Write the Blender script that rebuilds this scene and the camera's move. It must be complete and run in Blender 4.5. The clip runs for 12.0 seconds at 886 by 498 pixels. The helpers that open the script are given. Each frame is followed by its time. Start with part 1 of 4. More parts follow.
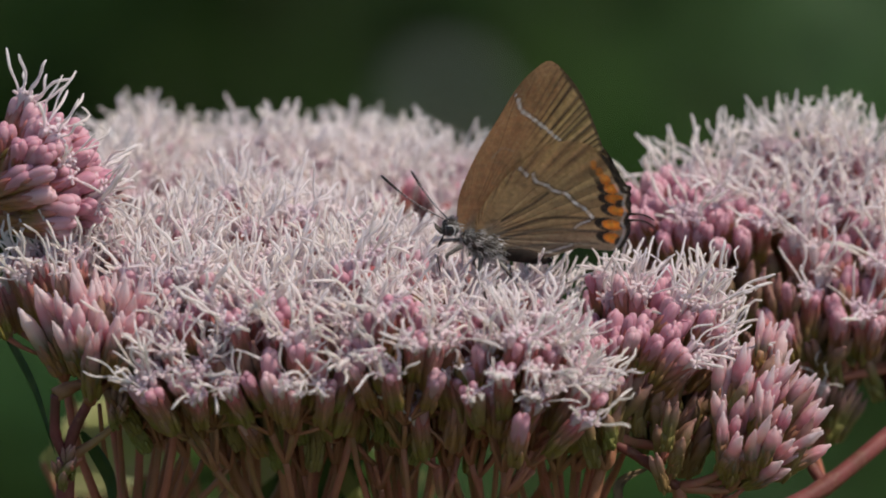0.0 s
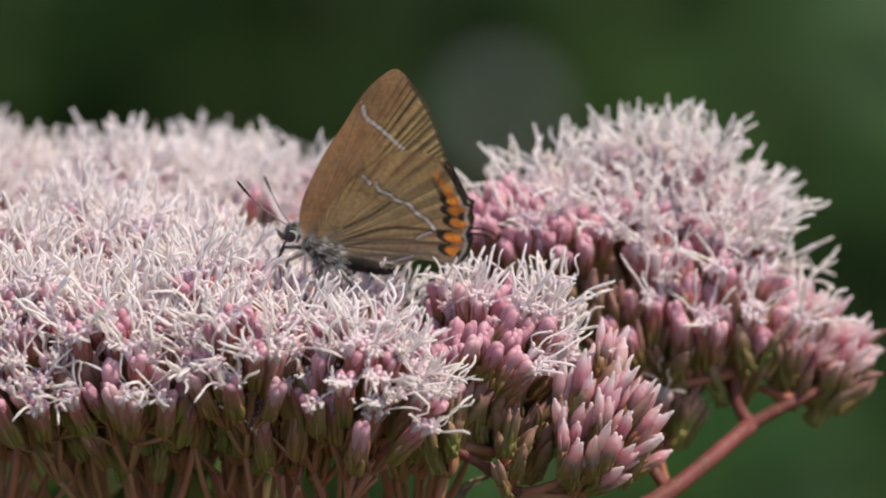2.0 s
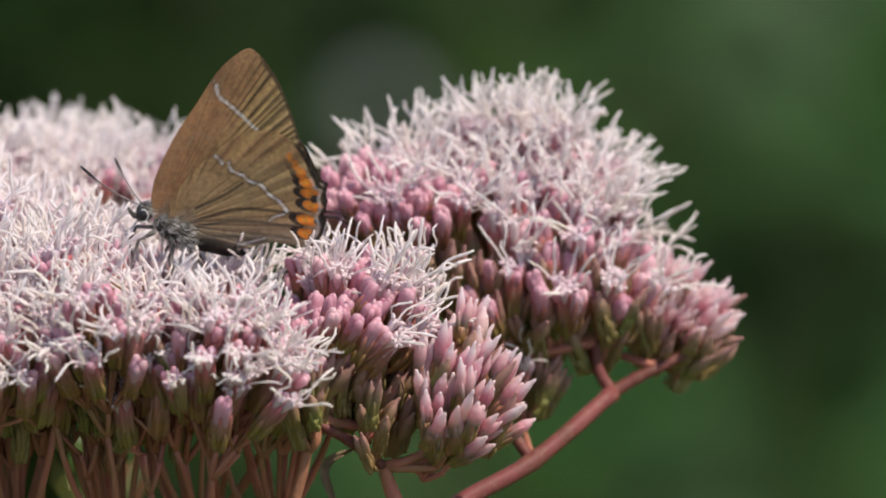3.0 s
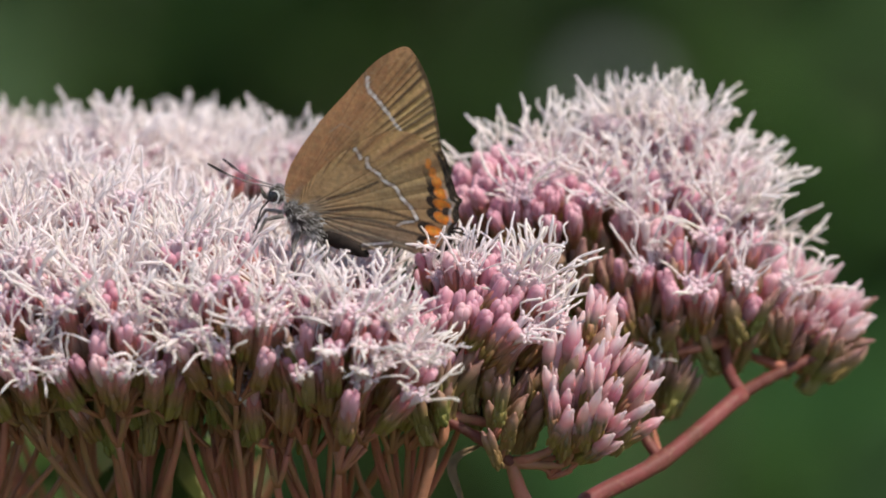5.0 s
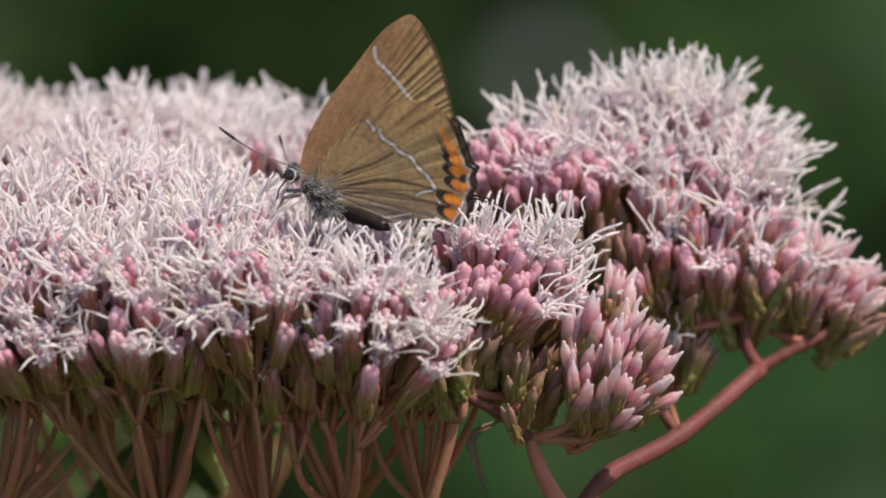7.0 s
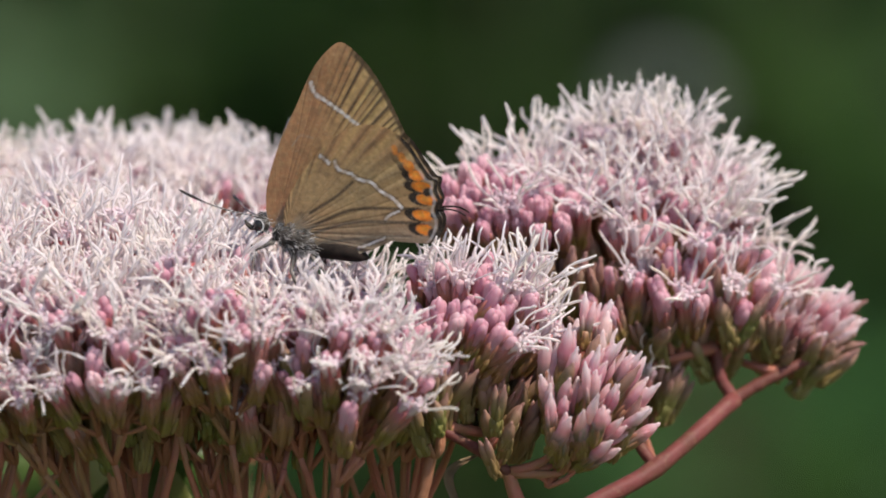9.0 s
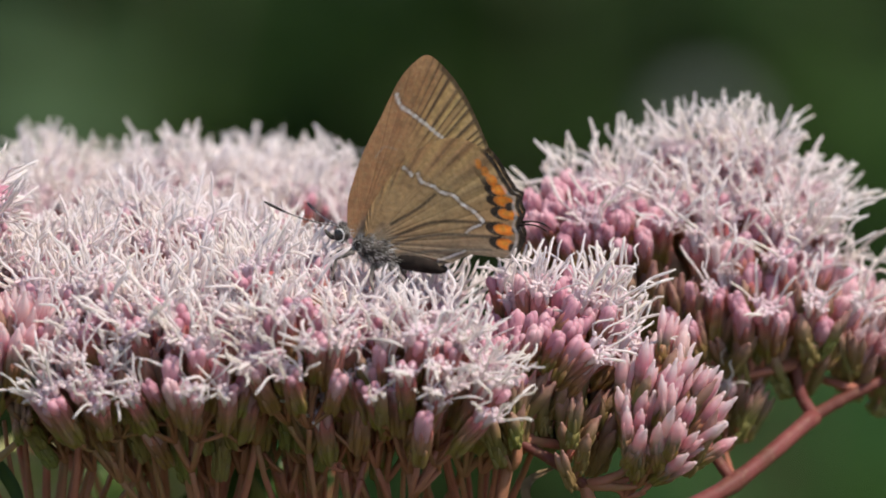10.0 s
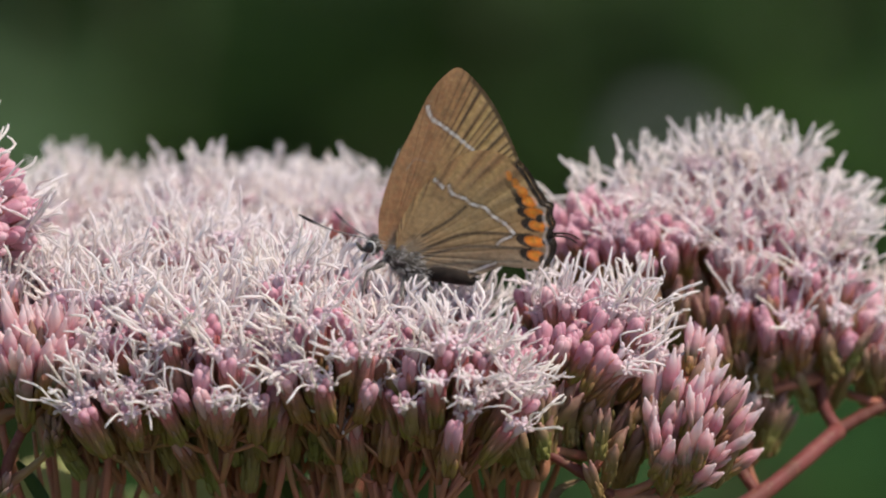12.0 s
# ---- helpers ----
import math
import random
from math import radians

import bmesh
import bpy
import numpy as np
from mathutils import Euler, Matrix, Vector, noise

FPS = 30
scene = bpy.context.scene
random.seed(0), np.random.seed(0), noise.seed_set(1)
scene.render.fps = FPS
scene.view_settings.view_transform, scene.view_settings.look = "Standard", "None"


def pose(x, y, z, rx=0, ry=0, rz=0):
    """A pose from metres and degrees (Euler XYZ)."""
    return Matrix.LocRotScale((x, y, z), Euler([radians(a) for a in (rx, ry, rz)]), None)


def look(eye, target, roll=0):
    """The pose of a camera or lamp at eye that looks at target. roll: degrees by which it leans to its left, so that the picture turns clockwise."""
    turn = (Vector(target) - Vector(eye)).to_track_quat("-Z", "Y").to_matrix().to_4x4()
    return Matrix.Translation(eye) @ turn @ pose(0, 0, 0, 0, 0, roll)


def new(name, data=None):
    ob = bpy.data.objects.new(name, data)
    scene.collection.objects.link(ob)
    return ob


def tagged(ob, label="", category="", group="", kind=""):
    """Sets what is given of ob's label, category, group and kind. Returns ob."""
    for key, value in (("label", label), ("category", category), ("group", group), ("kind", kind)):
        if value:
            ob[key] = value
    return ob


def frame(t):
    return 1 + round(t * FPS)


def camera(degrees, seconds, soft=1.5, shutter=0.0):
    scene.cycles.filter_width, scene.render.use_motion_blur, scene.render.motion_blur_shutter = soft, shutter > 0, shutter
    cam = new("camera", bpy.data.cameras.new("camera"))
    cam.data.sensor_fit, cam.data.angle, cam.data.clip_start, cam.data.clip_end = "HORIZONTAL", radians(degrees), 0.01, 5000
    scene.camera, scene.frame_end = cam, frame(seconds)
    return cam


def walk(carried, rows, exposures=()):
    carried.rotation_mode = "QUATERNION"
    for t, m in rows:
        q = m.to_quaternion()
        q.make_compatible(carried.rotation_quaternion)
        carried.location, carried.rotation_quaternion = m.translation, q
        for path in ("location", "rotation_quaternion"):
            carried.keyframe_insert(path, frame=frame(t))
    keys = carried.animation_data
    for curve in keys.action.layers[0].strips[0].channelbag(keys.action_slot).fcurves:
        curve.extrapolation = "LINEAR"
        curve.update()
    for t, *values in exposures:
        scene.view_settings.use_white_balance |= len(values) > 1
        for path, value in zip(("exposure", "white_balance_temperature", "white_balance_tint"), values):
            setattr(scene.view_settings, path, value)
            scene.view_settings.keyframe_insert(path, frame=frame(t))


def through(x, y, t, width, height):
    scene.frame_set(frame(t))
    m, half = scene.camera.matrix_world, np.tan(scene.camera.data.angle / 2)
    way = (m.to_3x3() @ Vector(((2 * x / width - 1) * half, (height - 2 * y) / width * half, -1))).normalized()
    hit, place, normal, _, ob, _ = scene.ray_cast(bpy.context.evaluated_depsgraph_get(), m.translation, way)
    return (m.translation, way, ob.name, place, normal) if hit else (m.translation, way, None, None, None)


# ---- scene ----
# The lens stands still at EYE and is panned by hand; the flowers sway before it.
EYE = Vector((0.0, -0.970, 1.342))
HEART = Vector((0.0, 0.0, 1.10))
MM = 0.001

# seconds, turn to the left and downwards in degrees from the line through the butterfly
PAN = [
    (0.0, -0.1579, 13.9797),
    (0.5, -0.2514, 14.0399),
    (1.0, -0.1436, 14.0372),
    (1.5, 0.0000, 14.0084),
    (2.0, 0.1149, 13.9510),
    (2.5, -0.3015, 13.9223),
    (2.7, -0.5168, 13.9367),
    (4.3, 0.1938, 13.9618),
    (4.5, 0.4163, 13.9510),
    (5.0, 0.7035, 14.0228),
    (5.5, 0.9332, 14.0228),
    (6.0, 0.7035, 14.0946),
    (6.5, 0.5312, 14.0946),
    (7.0, 0.3446, 14.1089),
    (9.0, 0.9763, 13.9941),
    (9.5, 1.1629, 13.8936),
    (10.0, 1.1998, 13.8653),
    (10.5, 1.1342, 13.8505),
    (11.0, 1.1442, 13.8242),
    (11.5, 1.0888, 13.7886),
    (12.0, 1.0050, 13.7500),
]

cam = camera(4.5, 12.0, soft=1.95)
cam.data.dof.use_dof = True
cam.data.dof.focus_distance = 0.991
cam.data.dof.aperture_fstop = 24.0


def aim(turn, down):
    way = Vector((-math.sin(radians(turn)) * math.cos(radians(down)), math.cos(radians(turn)) * math.cos(radians(down)), -math.sin(radians(down))))
    return look(EYE, EYE + way)


walk(cam, [(t, aim(a, d)) for t, a, d in PAN],
     exposures=[(0.0, -0.24), (0.5, -0.14), (1.0, 0.08), (1.5, 0.15), (2.5, 0.20), (4.5, 0.36), (5.0, 0.28), (6.0, 0.36), (6.5, 0.25), (7.0, 0.18), (9.0, 0.25), (9.5, 0.23), (11.0, 0.10), (12.0, 0.09)])

# ---- light ----
SUN_WAY = Vector((0.46, -0.22, 0.86)).normalized()
world = bpy.data.worlds.new("sky")
scene.world = world
world.use_nodes = True
wn = world.node_tree
sky = wn.nodes.new("ShaderNodeTexSky")
sky.sky_type, sky.sun_disc = "NISHITA", False
sky.sun_elevation = math.asin(SUN_WAY.z)
sky.sun_rotation = math.atan2(SUN_WAY.x, SUN_WAY.y)
wn.links.new(sky.outputs[0], wn.nodes["Background"].inputs[0])
wn.nodes["Background"].inputs[1].default_value = 0.150
sun = new("sun", bpy.data.lights.new("sun", "SUN"))
sun.data.energy, sun.data.angle, sun.data.color = 4.4, radians(0.53), (1.0, 0.925, 0.82)
sun.matrix_world = look(SUN_WAY * 10, (0, 0, 0))


# ---- materials ----
class Mat:
    """A node material with a few short ways to add nodes."""

    def __init__(self, name, rough=0.6, spec=0.3):
        self.m = bpy.data.materials.new(name)
        self.m.use_nodes = True
        self.t = self.m.node_tree
        self.b = self.t.nodes["Principled BSDF"]
        self.b.inputs["Roughness"].default_value = rough
        self.b.inputs["Specular IOR Level"].default_value = spec
        self.out = self.t.nodes["Material Output"]

    def add(self, kind):
        return self.t.nodes.new(kind)

    def put(self, a, b_):
        self.t.links.new(a, b_)

    def coords(self):
        return self.add("ShaderNodeTexCoord").outputs["Object"]

    def noise(self, scale, detail=3.0, where=None):
        n = self.add("ShaderNodeTexNoise")
        n.inputs["Scale"].default_value, n.inputs["Detail"].default_value = scale, detail
        self.put(where or self.coords(), n.inputs["Vector"])
        return n.outputs["Fac"]

    def ramp(self, fac, stops):
        n = self.add("ShaderNodeValToRGB")
        e = n.color_ramp.elements
        while len(e) < len(stops):
            e.new(0.5)
        for el, (pos, col) in zip(e, stops):
            el.position, el.color = pos, (*col, 1)
        self.put(fac, n.inputs[0])
        return n.outputs[0]

    def mix(self, fac, a, b_, how="MIX"):
        n = self.add("ShaderNodeMix")
        n.data_type, n.blend_type = "RGBA", how
        for sock, v in ((n.inputs[0], fac), (n.inputs[6], a), (n.inputs[7], b_)):
            if isinstance(v, (int, float)):
                sock.default_value = v
            elif isinstance(v, tuple):
                sock.default_value = (*v, 1)
            else:
                self.put(v, sock)
        return n.outputs[2]

    def span(self, v, a, b_, c=0.0, d=1.0):
        n = self.add("ShaderNodeMapRange")
        self.put(v, n.inputs[0])
        for i, x in enumerate((a, b_, c, d)):
            n.inputs[i + 1].default_value = x
        return n.outputs[0]

    def attr(self, name):
        n = self.add("ShaderNodeAttribute")
        n.attribute_name = name
        return n.outputs["Fac"]

    def chance(self):
        return self.add("ShaderNodeObjectInfo").outputs["Random"]

    def height(self):
        n = self.add("ShaderNodeSeparateXYZ")
        self.put(self.coords(), n.inputs[0])
        return n.outputs[2]

    def bump(self, h, strength, dist):
        n = self.add("ShaderNodeBump")
        n.inputs["Strength"].default_value, n.inputs["Distance"].default_value = strength, dist
        self.put(h, n.inputs["Height"])
        self.put(n.outputs[0], self.b.inputs["Normal"])

    def colour(self, c, through=0.0, tint=None):
        """The base colour; through: the share of light that shines through the thin thing."""
        self.put(c, self.b.inputs["Base Color"])
        if through:
            tr = self.add("ShaderNodeBsdfTranslucent")
            self.put(tint or c, tr.inputs[0])
            mx = self.add("ShaderNodeMixShader")
            mx.inputs[0].default_value = through
            self.put(self.b.outputs[0], mx.inputs[1])
            self.put(tr.outputs[0], mx.inputs[2])
            self.put(mx.outputs[0], self.out.inputs[0])
        return self.m


def style_material():
    k = Mat("flower_style", 0.55, 0.25)
    c = k.ramp(k.chance(), [(0.0, (0.92, 0.83, 0.84)), (0.4, (0.93, 0.88, 0.85)), (0.75, (0.93, 0.87, 0.80)), (1.0, (0.92, 0.85, 0.72))])
    c = k.mix(k.span(k.noise(900), 0.35, 0.7), c, (0.90, 0.83, 0.85))
    base = k.span(k.height(), 0.0050, 0.0066)
    c = k.mix(base, (0.88, 0.76, 0.79), c)
    return k.colour(c, 0.52, k.mix(base, (0.91, 0.76, 0.79), (0.95, 0.88, 0.84)))


def corolla_material():
    k = Mat("corolla", 0.5, 0.3)
    c = k.ramp(k.chance(), [(0.0, (0.84, 0.64, 0.69)), (0.5, (0.88, 0.74, 0.77)), (1.0, (0.89, 0.78, 0.76))])
    c = k.mix(k.span(k.noise(1400), 0.4, 0.7), c, (0.90, 0.83, 0.84))
    return k.colour(c, 0.45, k.mix(0.3, c, (0.92, 0.62, 0.68)))


def bract_material():
    k = Mat("bract", 0.45, 0.35)
    r = k.chance()
    low = k.mix(r, (0.33, 0.28, 0.07), (0.46, 0.23, 0.09))
    high = k.mix(r, (0.60, 0.17, 0.18), (0.70, 0.30, 0.29))
    c = k.mix(k.span(k.height(), 0.0016, 0.0042), low, high)
    c = k.mix(k.span(k.noise(1100, 4), 0.45, 0.75), c, (0.38, 0.20, 0.16))
    k.bump(k.noise(2600), 0.4, 0.0001)
    return k.colour(c, 0.4)


def bud_material(name, shades, green, tip):
    """Shut florets: green to green + 2 mm from the foot, with paler tips from the height tip; all in metres."""
    k = Mat(name, 0.42, 0.4)
    mid = k.ramp(k.chance(), list(zip((0.0, 0.4, 0.8, 1.0), shades)))
    h = k.height()
    c = k.mix(k.span(h, green, green + 0.002), (0.22, 0.19, 0.07), mid)
    c = k.mix(k.span(h, tip, tip + 0.0014), c, (0.87, 0.73, 0.73))
    c = k.mix(k.span(k.noise(1000, 4), 0.5, 0.75, 0, 0.6), c, (0.78, 0.55, 0.57))
    k.bump(k.noise(2400), 0.4, 0.0001)
    return k.colour(c, 0.5)


def young_material():
    k = Mat("young_bud", 0.5, 0.3)
    r = k.chance()
    low = k.mix(r, (0.23, 0.22, 0.062), (0.30, 0.18, 0.075))
    c = k.mix(k.span(k.height(), 0.0030, 0.0062), low, (0.42, 0.22, 0.19))
    c = k.mix(k.span(k.noise(1200, 4), 0.5, 0.75, 0, 0.6), c, (0.22, 0.12, 0.09))
    k.bump(k.noise(2600), 0.4, 0.0001)
    return k.colour(c, 0.2)


def stem_material(name, a, b_, c_):
    k = Mat(name, 0.55, 0.3)
    c = k.ramp(k.noise(260, 5), [(0.3, a), (0.5, b_), (0.72, c_)])
    c = k.mix(k.span(k.chance(), 0.35, 0.95, 0, 0.5), c, a)
    c = k.mix(k.span(k.noise(1500, 3), 0.55, 0.75, 0, 0.5), c, (0.32, 0.18, 0.11))
    k.bump(k.noise(1300, 4), 0.8, 0.0002)
    return k.colour(c, 0.3)


def wing_material(name):
    k = Mat(name, 0.48, 0.35)
    fine = k.noise(2200, 3)
    broad = k.noise(180, 2)
    c = k.mix(k.span(broad, 0.35, 0.7), (0.52, 0.325, 0.150), (0.46, 0.315, 0.148))
    c = k.mix(k.attr("warm"), c, (0.47, 0.210, 0.096))
    # the golden sheen on the pleats, painted into the base colour
    c = k.mix(k.attr("gold_sheen"), c, (0.68, 0.47, 0.19))
    # dusk: dark scale stripes and edges, and the painted shade of the folds
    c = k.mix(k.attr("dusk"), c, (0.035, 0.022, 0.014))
    c = k.mix(k.attr("grey"), c, (0.37, 0.33, 0.26))
    c = k.mix(k.attr("dark"), c, (0.012, 0.010, 0.009))
    c = k.mix(k.attr("orange"), c, (0.90, 0.25, 0.014))
    c = k.mix(k.attr("amber"), c, (0.93, 0.42, 0.05))
    c = k.mix(k.attr("pale"), c, (0.84, 0.81, 0.79))
    c = k.mix(k.span(fine, 0.3, 0.75, 0.0, 0.42), c, (0.10, 0.062, 0.033))
    c = k.mix(k.span(k.noise(5200, 2), 0.56, 0.70, 0.0, 0.20), c, (0.55, 0.44, 0.30))
    c = k.mix(k.span(k.noise(900, 5), 0.50, 0.78, 0.0, 0.40), c, (0.075, 0.05, 0.03))
    k.bump(fine, 0.6, 0.0001)
    k.b.inputs["Sheen Weight"].default_value = 0.1
    return k.colour(c, 0.34)


def plain_material(name, a, b_, scale, rough=0.6, spec=0.3, through=0.0):
    k = Mat(name, rough, spec)
    f = k.noise(scale, 4)
    c = k.mix(k.span(f, 0.3, 0.7), a, b_)
    k.bump(f, 0.4, 0.2 / scale)
    return k.colour(c, through)


def antenna_material():
    k = Mat("antenna", 0.5, 0.3)
    n = k.add("ShaderNodeSeparateXYZ")
    k.put(k.coords(), n.inputs[0])
    x = n.outputs[0]
    wave, mul = k.add("ShaderNodeMath"), k.add("ShaderNodeMath")
    wave.operation, mul.operation = "SINE", "MULTIPLY"
    mul.inputs[1].default_value = 2 * math.pi / 0.00042
    k.put(x, mul.inputs[0])
    k.put(mul.outputs[0], wave.inputs[0])
    ring = k.span(wave.outputs[0], 0.35, 0.7)
    c = k.mix(ring, (0.030, 0.022, 0.020), (0.42, 0.38, 0.36))
    c = k.mix(k.span(x, 0.0056, 0.0062), c, (0.02, 0.015, 0.013))
    return k.colour(c)


STYLE, COROLLA, BRACT, STEM = style_material(), corolla_material(), bract_material(), stem_material("stem", (0.37, 0.22, 0.095), (0.52, 0.18, 0.125), (0.56, 0.22, 0.155))
YOUNG = young_material()
BUD = bud_material("pink_bud", ((0.72, 0.36, 0.45), (0.80, 0.45, 0.53), (0.85, 0.54, 0.60), (0.87, 0.62, 0.64)), 0.0014, 0.0057)
SPEAR = bud_material("salmon_bud", ((0.76, 0.34, 0.42), (0.85, 0.46, 0.50), (0.89, 0.59, 0.59), (0.91, 0.70, 0.61)), 0.0022, 0.0046)
LIMB = stem_material("limb", (0.15, 0.060, 0.038), (0.215, 0.058, 0.052), (0.29, 0.088, 0.078))
WING = wing_material("wing_scales")
FUR = plain_material("grey_fur", (0.028, 0.023, 0.019), (0.115, 0.10, 0.085), 1500, 0.9, 0.08)
HAIR = plain_material("hair", (0.05, 0.045, 0.04), (0.62, 0.59, 0.56), 1500, 0.7)
DARK = plain_material("dark_body", (0.012, 0.009, 0.007), (0.034, 0.025, 0.020), 1200, 0.85, 0.1)
EYE_MAT = plain_material("eye", (0.012, 0.010, 0.010), (0.03, 0.025, 0.022), 3000, 0.25, 0.5)
RIM = plain_material("white_scales", (0.62, 0.60, 0.56), (0.80, 0.78, 0.75), 3000, 0.7)
LEG_MAT = plain_material("leg", (0.03, 0.025, 0.022), (0.28, 0.25, 0.22), 1300, 0.6)
ANTENNA = antenna_material()
LEAF_PALE = plain_material("young_leaf", (0.44, 0.46, 0.17), (0.54, 0.50, 0.26), 300, 0.5, 0.3, 0.5)
LEAF_GREEN = plain_material("leaf", (0.06, 0.11, 0.025), (0.11, 0.16, 0.04), 400, 0.45, 0.4, 0.3)
LEAF_BLUSH = plain_material("blushed_leaf", (0.52, 0.36, 0.28), (0.60, 0.44, 0.36), 300, 0.5, 0.3, 0.5)
DRY = plain_material("dry_leaf", (0.16, 0.11, 0.06), (0.36, 0.25, 0.15), 600, 0.7)


# ---- building helpers ----
def part(name, bm, material, parent, label=""):
    """Links a bmesh, or a mesh, as one object under parent."""
    if isinstance(bm, bmesh.types.BMesh):
        me = bpy.data.meshes.new(name)
        bm.to_mesh(me)
        bm.free()
        for poly in me.polygons:
            poly.use_smooth = True
    else:
        me = bm
    if material is not None and not me.materials:
        me.materials.append(material)
    ob = new(name, me)
    ob.parent = parent
    if label:
        tagged(ob, label)
    return ob


def tube(bm, points, radii, sides=5, slot=0, cap=True, root=None):
    """A round stalk through points with a radius at each; rings follow the bend. root: a vertex at which it is grown on."""
    pts = [Vector(p) for p in points]
    side = None
    rings = []
    for i, p in enumerate(pts):
        way = (pts[min(i + 1, len(pts) - 1)] - pts[max(i - 1, 0)]).normalized()
        if side is None:
            side = way.orthogonal().normalized()
        side = (side - way * side.dot(way)).normalized()
        other = way.cross(side)
        rings.append([bm.verts.new(p + (side * math.cos(a) + other * math.sin(a)) * radii[i])
                      for a in (2 * math.pi * k / sides for k in range(sides))])
    if root is not None:
        bm.faces.new((root, rings[0][0], rings[0][1])).material_index = slot
    for lo, hi in zip(rings, rings[1:]):
        for k in range(sides):
            f = bm.faces.new((lo[k], lo[(k + 1) % sides], hi[(k + 1) % sides], hi[k]))
            f.material_index = slot
    if cap:
        for ring in (rings[0][::-1], rings[-1]):
            bm.faces.new(ring).material_index = slot


def bend(a, b_, lift, steps=6):
    """Points from a to b_ that sag or rise by the vector lift half-way."""
    a, b_, lift = Vector(a), Vector(b_), Vector(lift)
    return [a.lerp(b_, s) + lift * 4 * s * (1 - s) for s in (i / steps for i in range(steps + 1))]


SPINDLE = [(0.0, 0.45), (0.22, 0.85), (0.5, 1.0), (0.75, 0.88), (0.9, 0.55), (1.0, 0.12)]
DOME = [(0.0, 0.55), (0.3, 0.82), (0.62, 1.0), (0.80, 0.98), (0.92, 0.72), (0.98, 0.36), (1.0, 0.10)]
NIB = [(0.0, 0.50), (0.25, 0.80), (0.52, 1.0), (0.72, 0.90), (0.84, 0.60), (0.89, 0.38), (0.96, 0.30), (1.0, 0.12)]


def finger(bm, foot, tip, width, slot, sides=6, prof=SPINDLE, root=None):
    """A pointed bud: a spindle from foot to tip."""
    f, t = Vector(foot), Vector(tip)
    tube(bm, [f.lerp(t, s) for s, _ in prof], [width * r for _, r in prof], sides, slot, True, root)


def smooth(points, per=10, closed=True):
    """A Catmull-Rom curve through points."""
    p = [np.array(q, float) for q in points]
    n = len(p)
    out = []
    for i in range(n if closed else n - 1):
        a, b_, c, d = (p[(i + k) % n] if closed else p[min(max(i + k, 0), n - 1)] for k in (-1, 0, 1, 2))
        for s in (k / per for k in range(per)):
            out.append(0.5 * (2 * b_ + (c - a) * s + (2 * a - 5 * b_ + 4 * c - d) * s * s + (3 * b_ - a - 3 * c + d) * s ** 3))
    if not closed:
        out.append(p[-1])
    return np.array(out)


# ---- the small flower heads ----
rng = random.Random(11)


def polar(r, a, z):
    return Vector((r * math.cos(a), r * math.sin(a), z))


def bract_cup(bm, top, wide, root):
    """The narrow cup of overlapping bracts, 0 to top."""
    prof = [(0.0, 0.36), (0.12, 0.66), (0.42, 0.94), (0.72, 1.02), (1.0, 0.95)]
    tube(bm, [(0, 0, top * s) for s, _ in prof], [wide * r for _, r in prof], 8, 0, True, root)
    for ring, (n, z0, z1) in enumerate(((4, 0.05, 0.55), (5, 0.3, 1.08))):
        for i in range(n):
            a = 2 * math.pi * (i + 0.5 * ring) / n + rng.uniform(-0.2, 0.2)
            foot, tip = polar(wide * 0.78, a, top * z0), polar(wide * 1.04, a, top * z1 * rng.uniform(0.88, 1.08))
            finger(bm, foot, tip, wide * 0.42, 0, 5, SPINDLE, root)


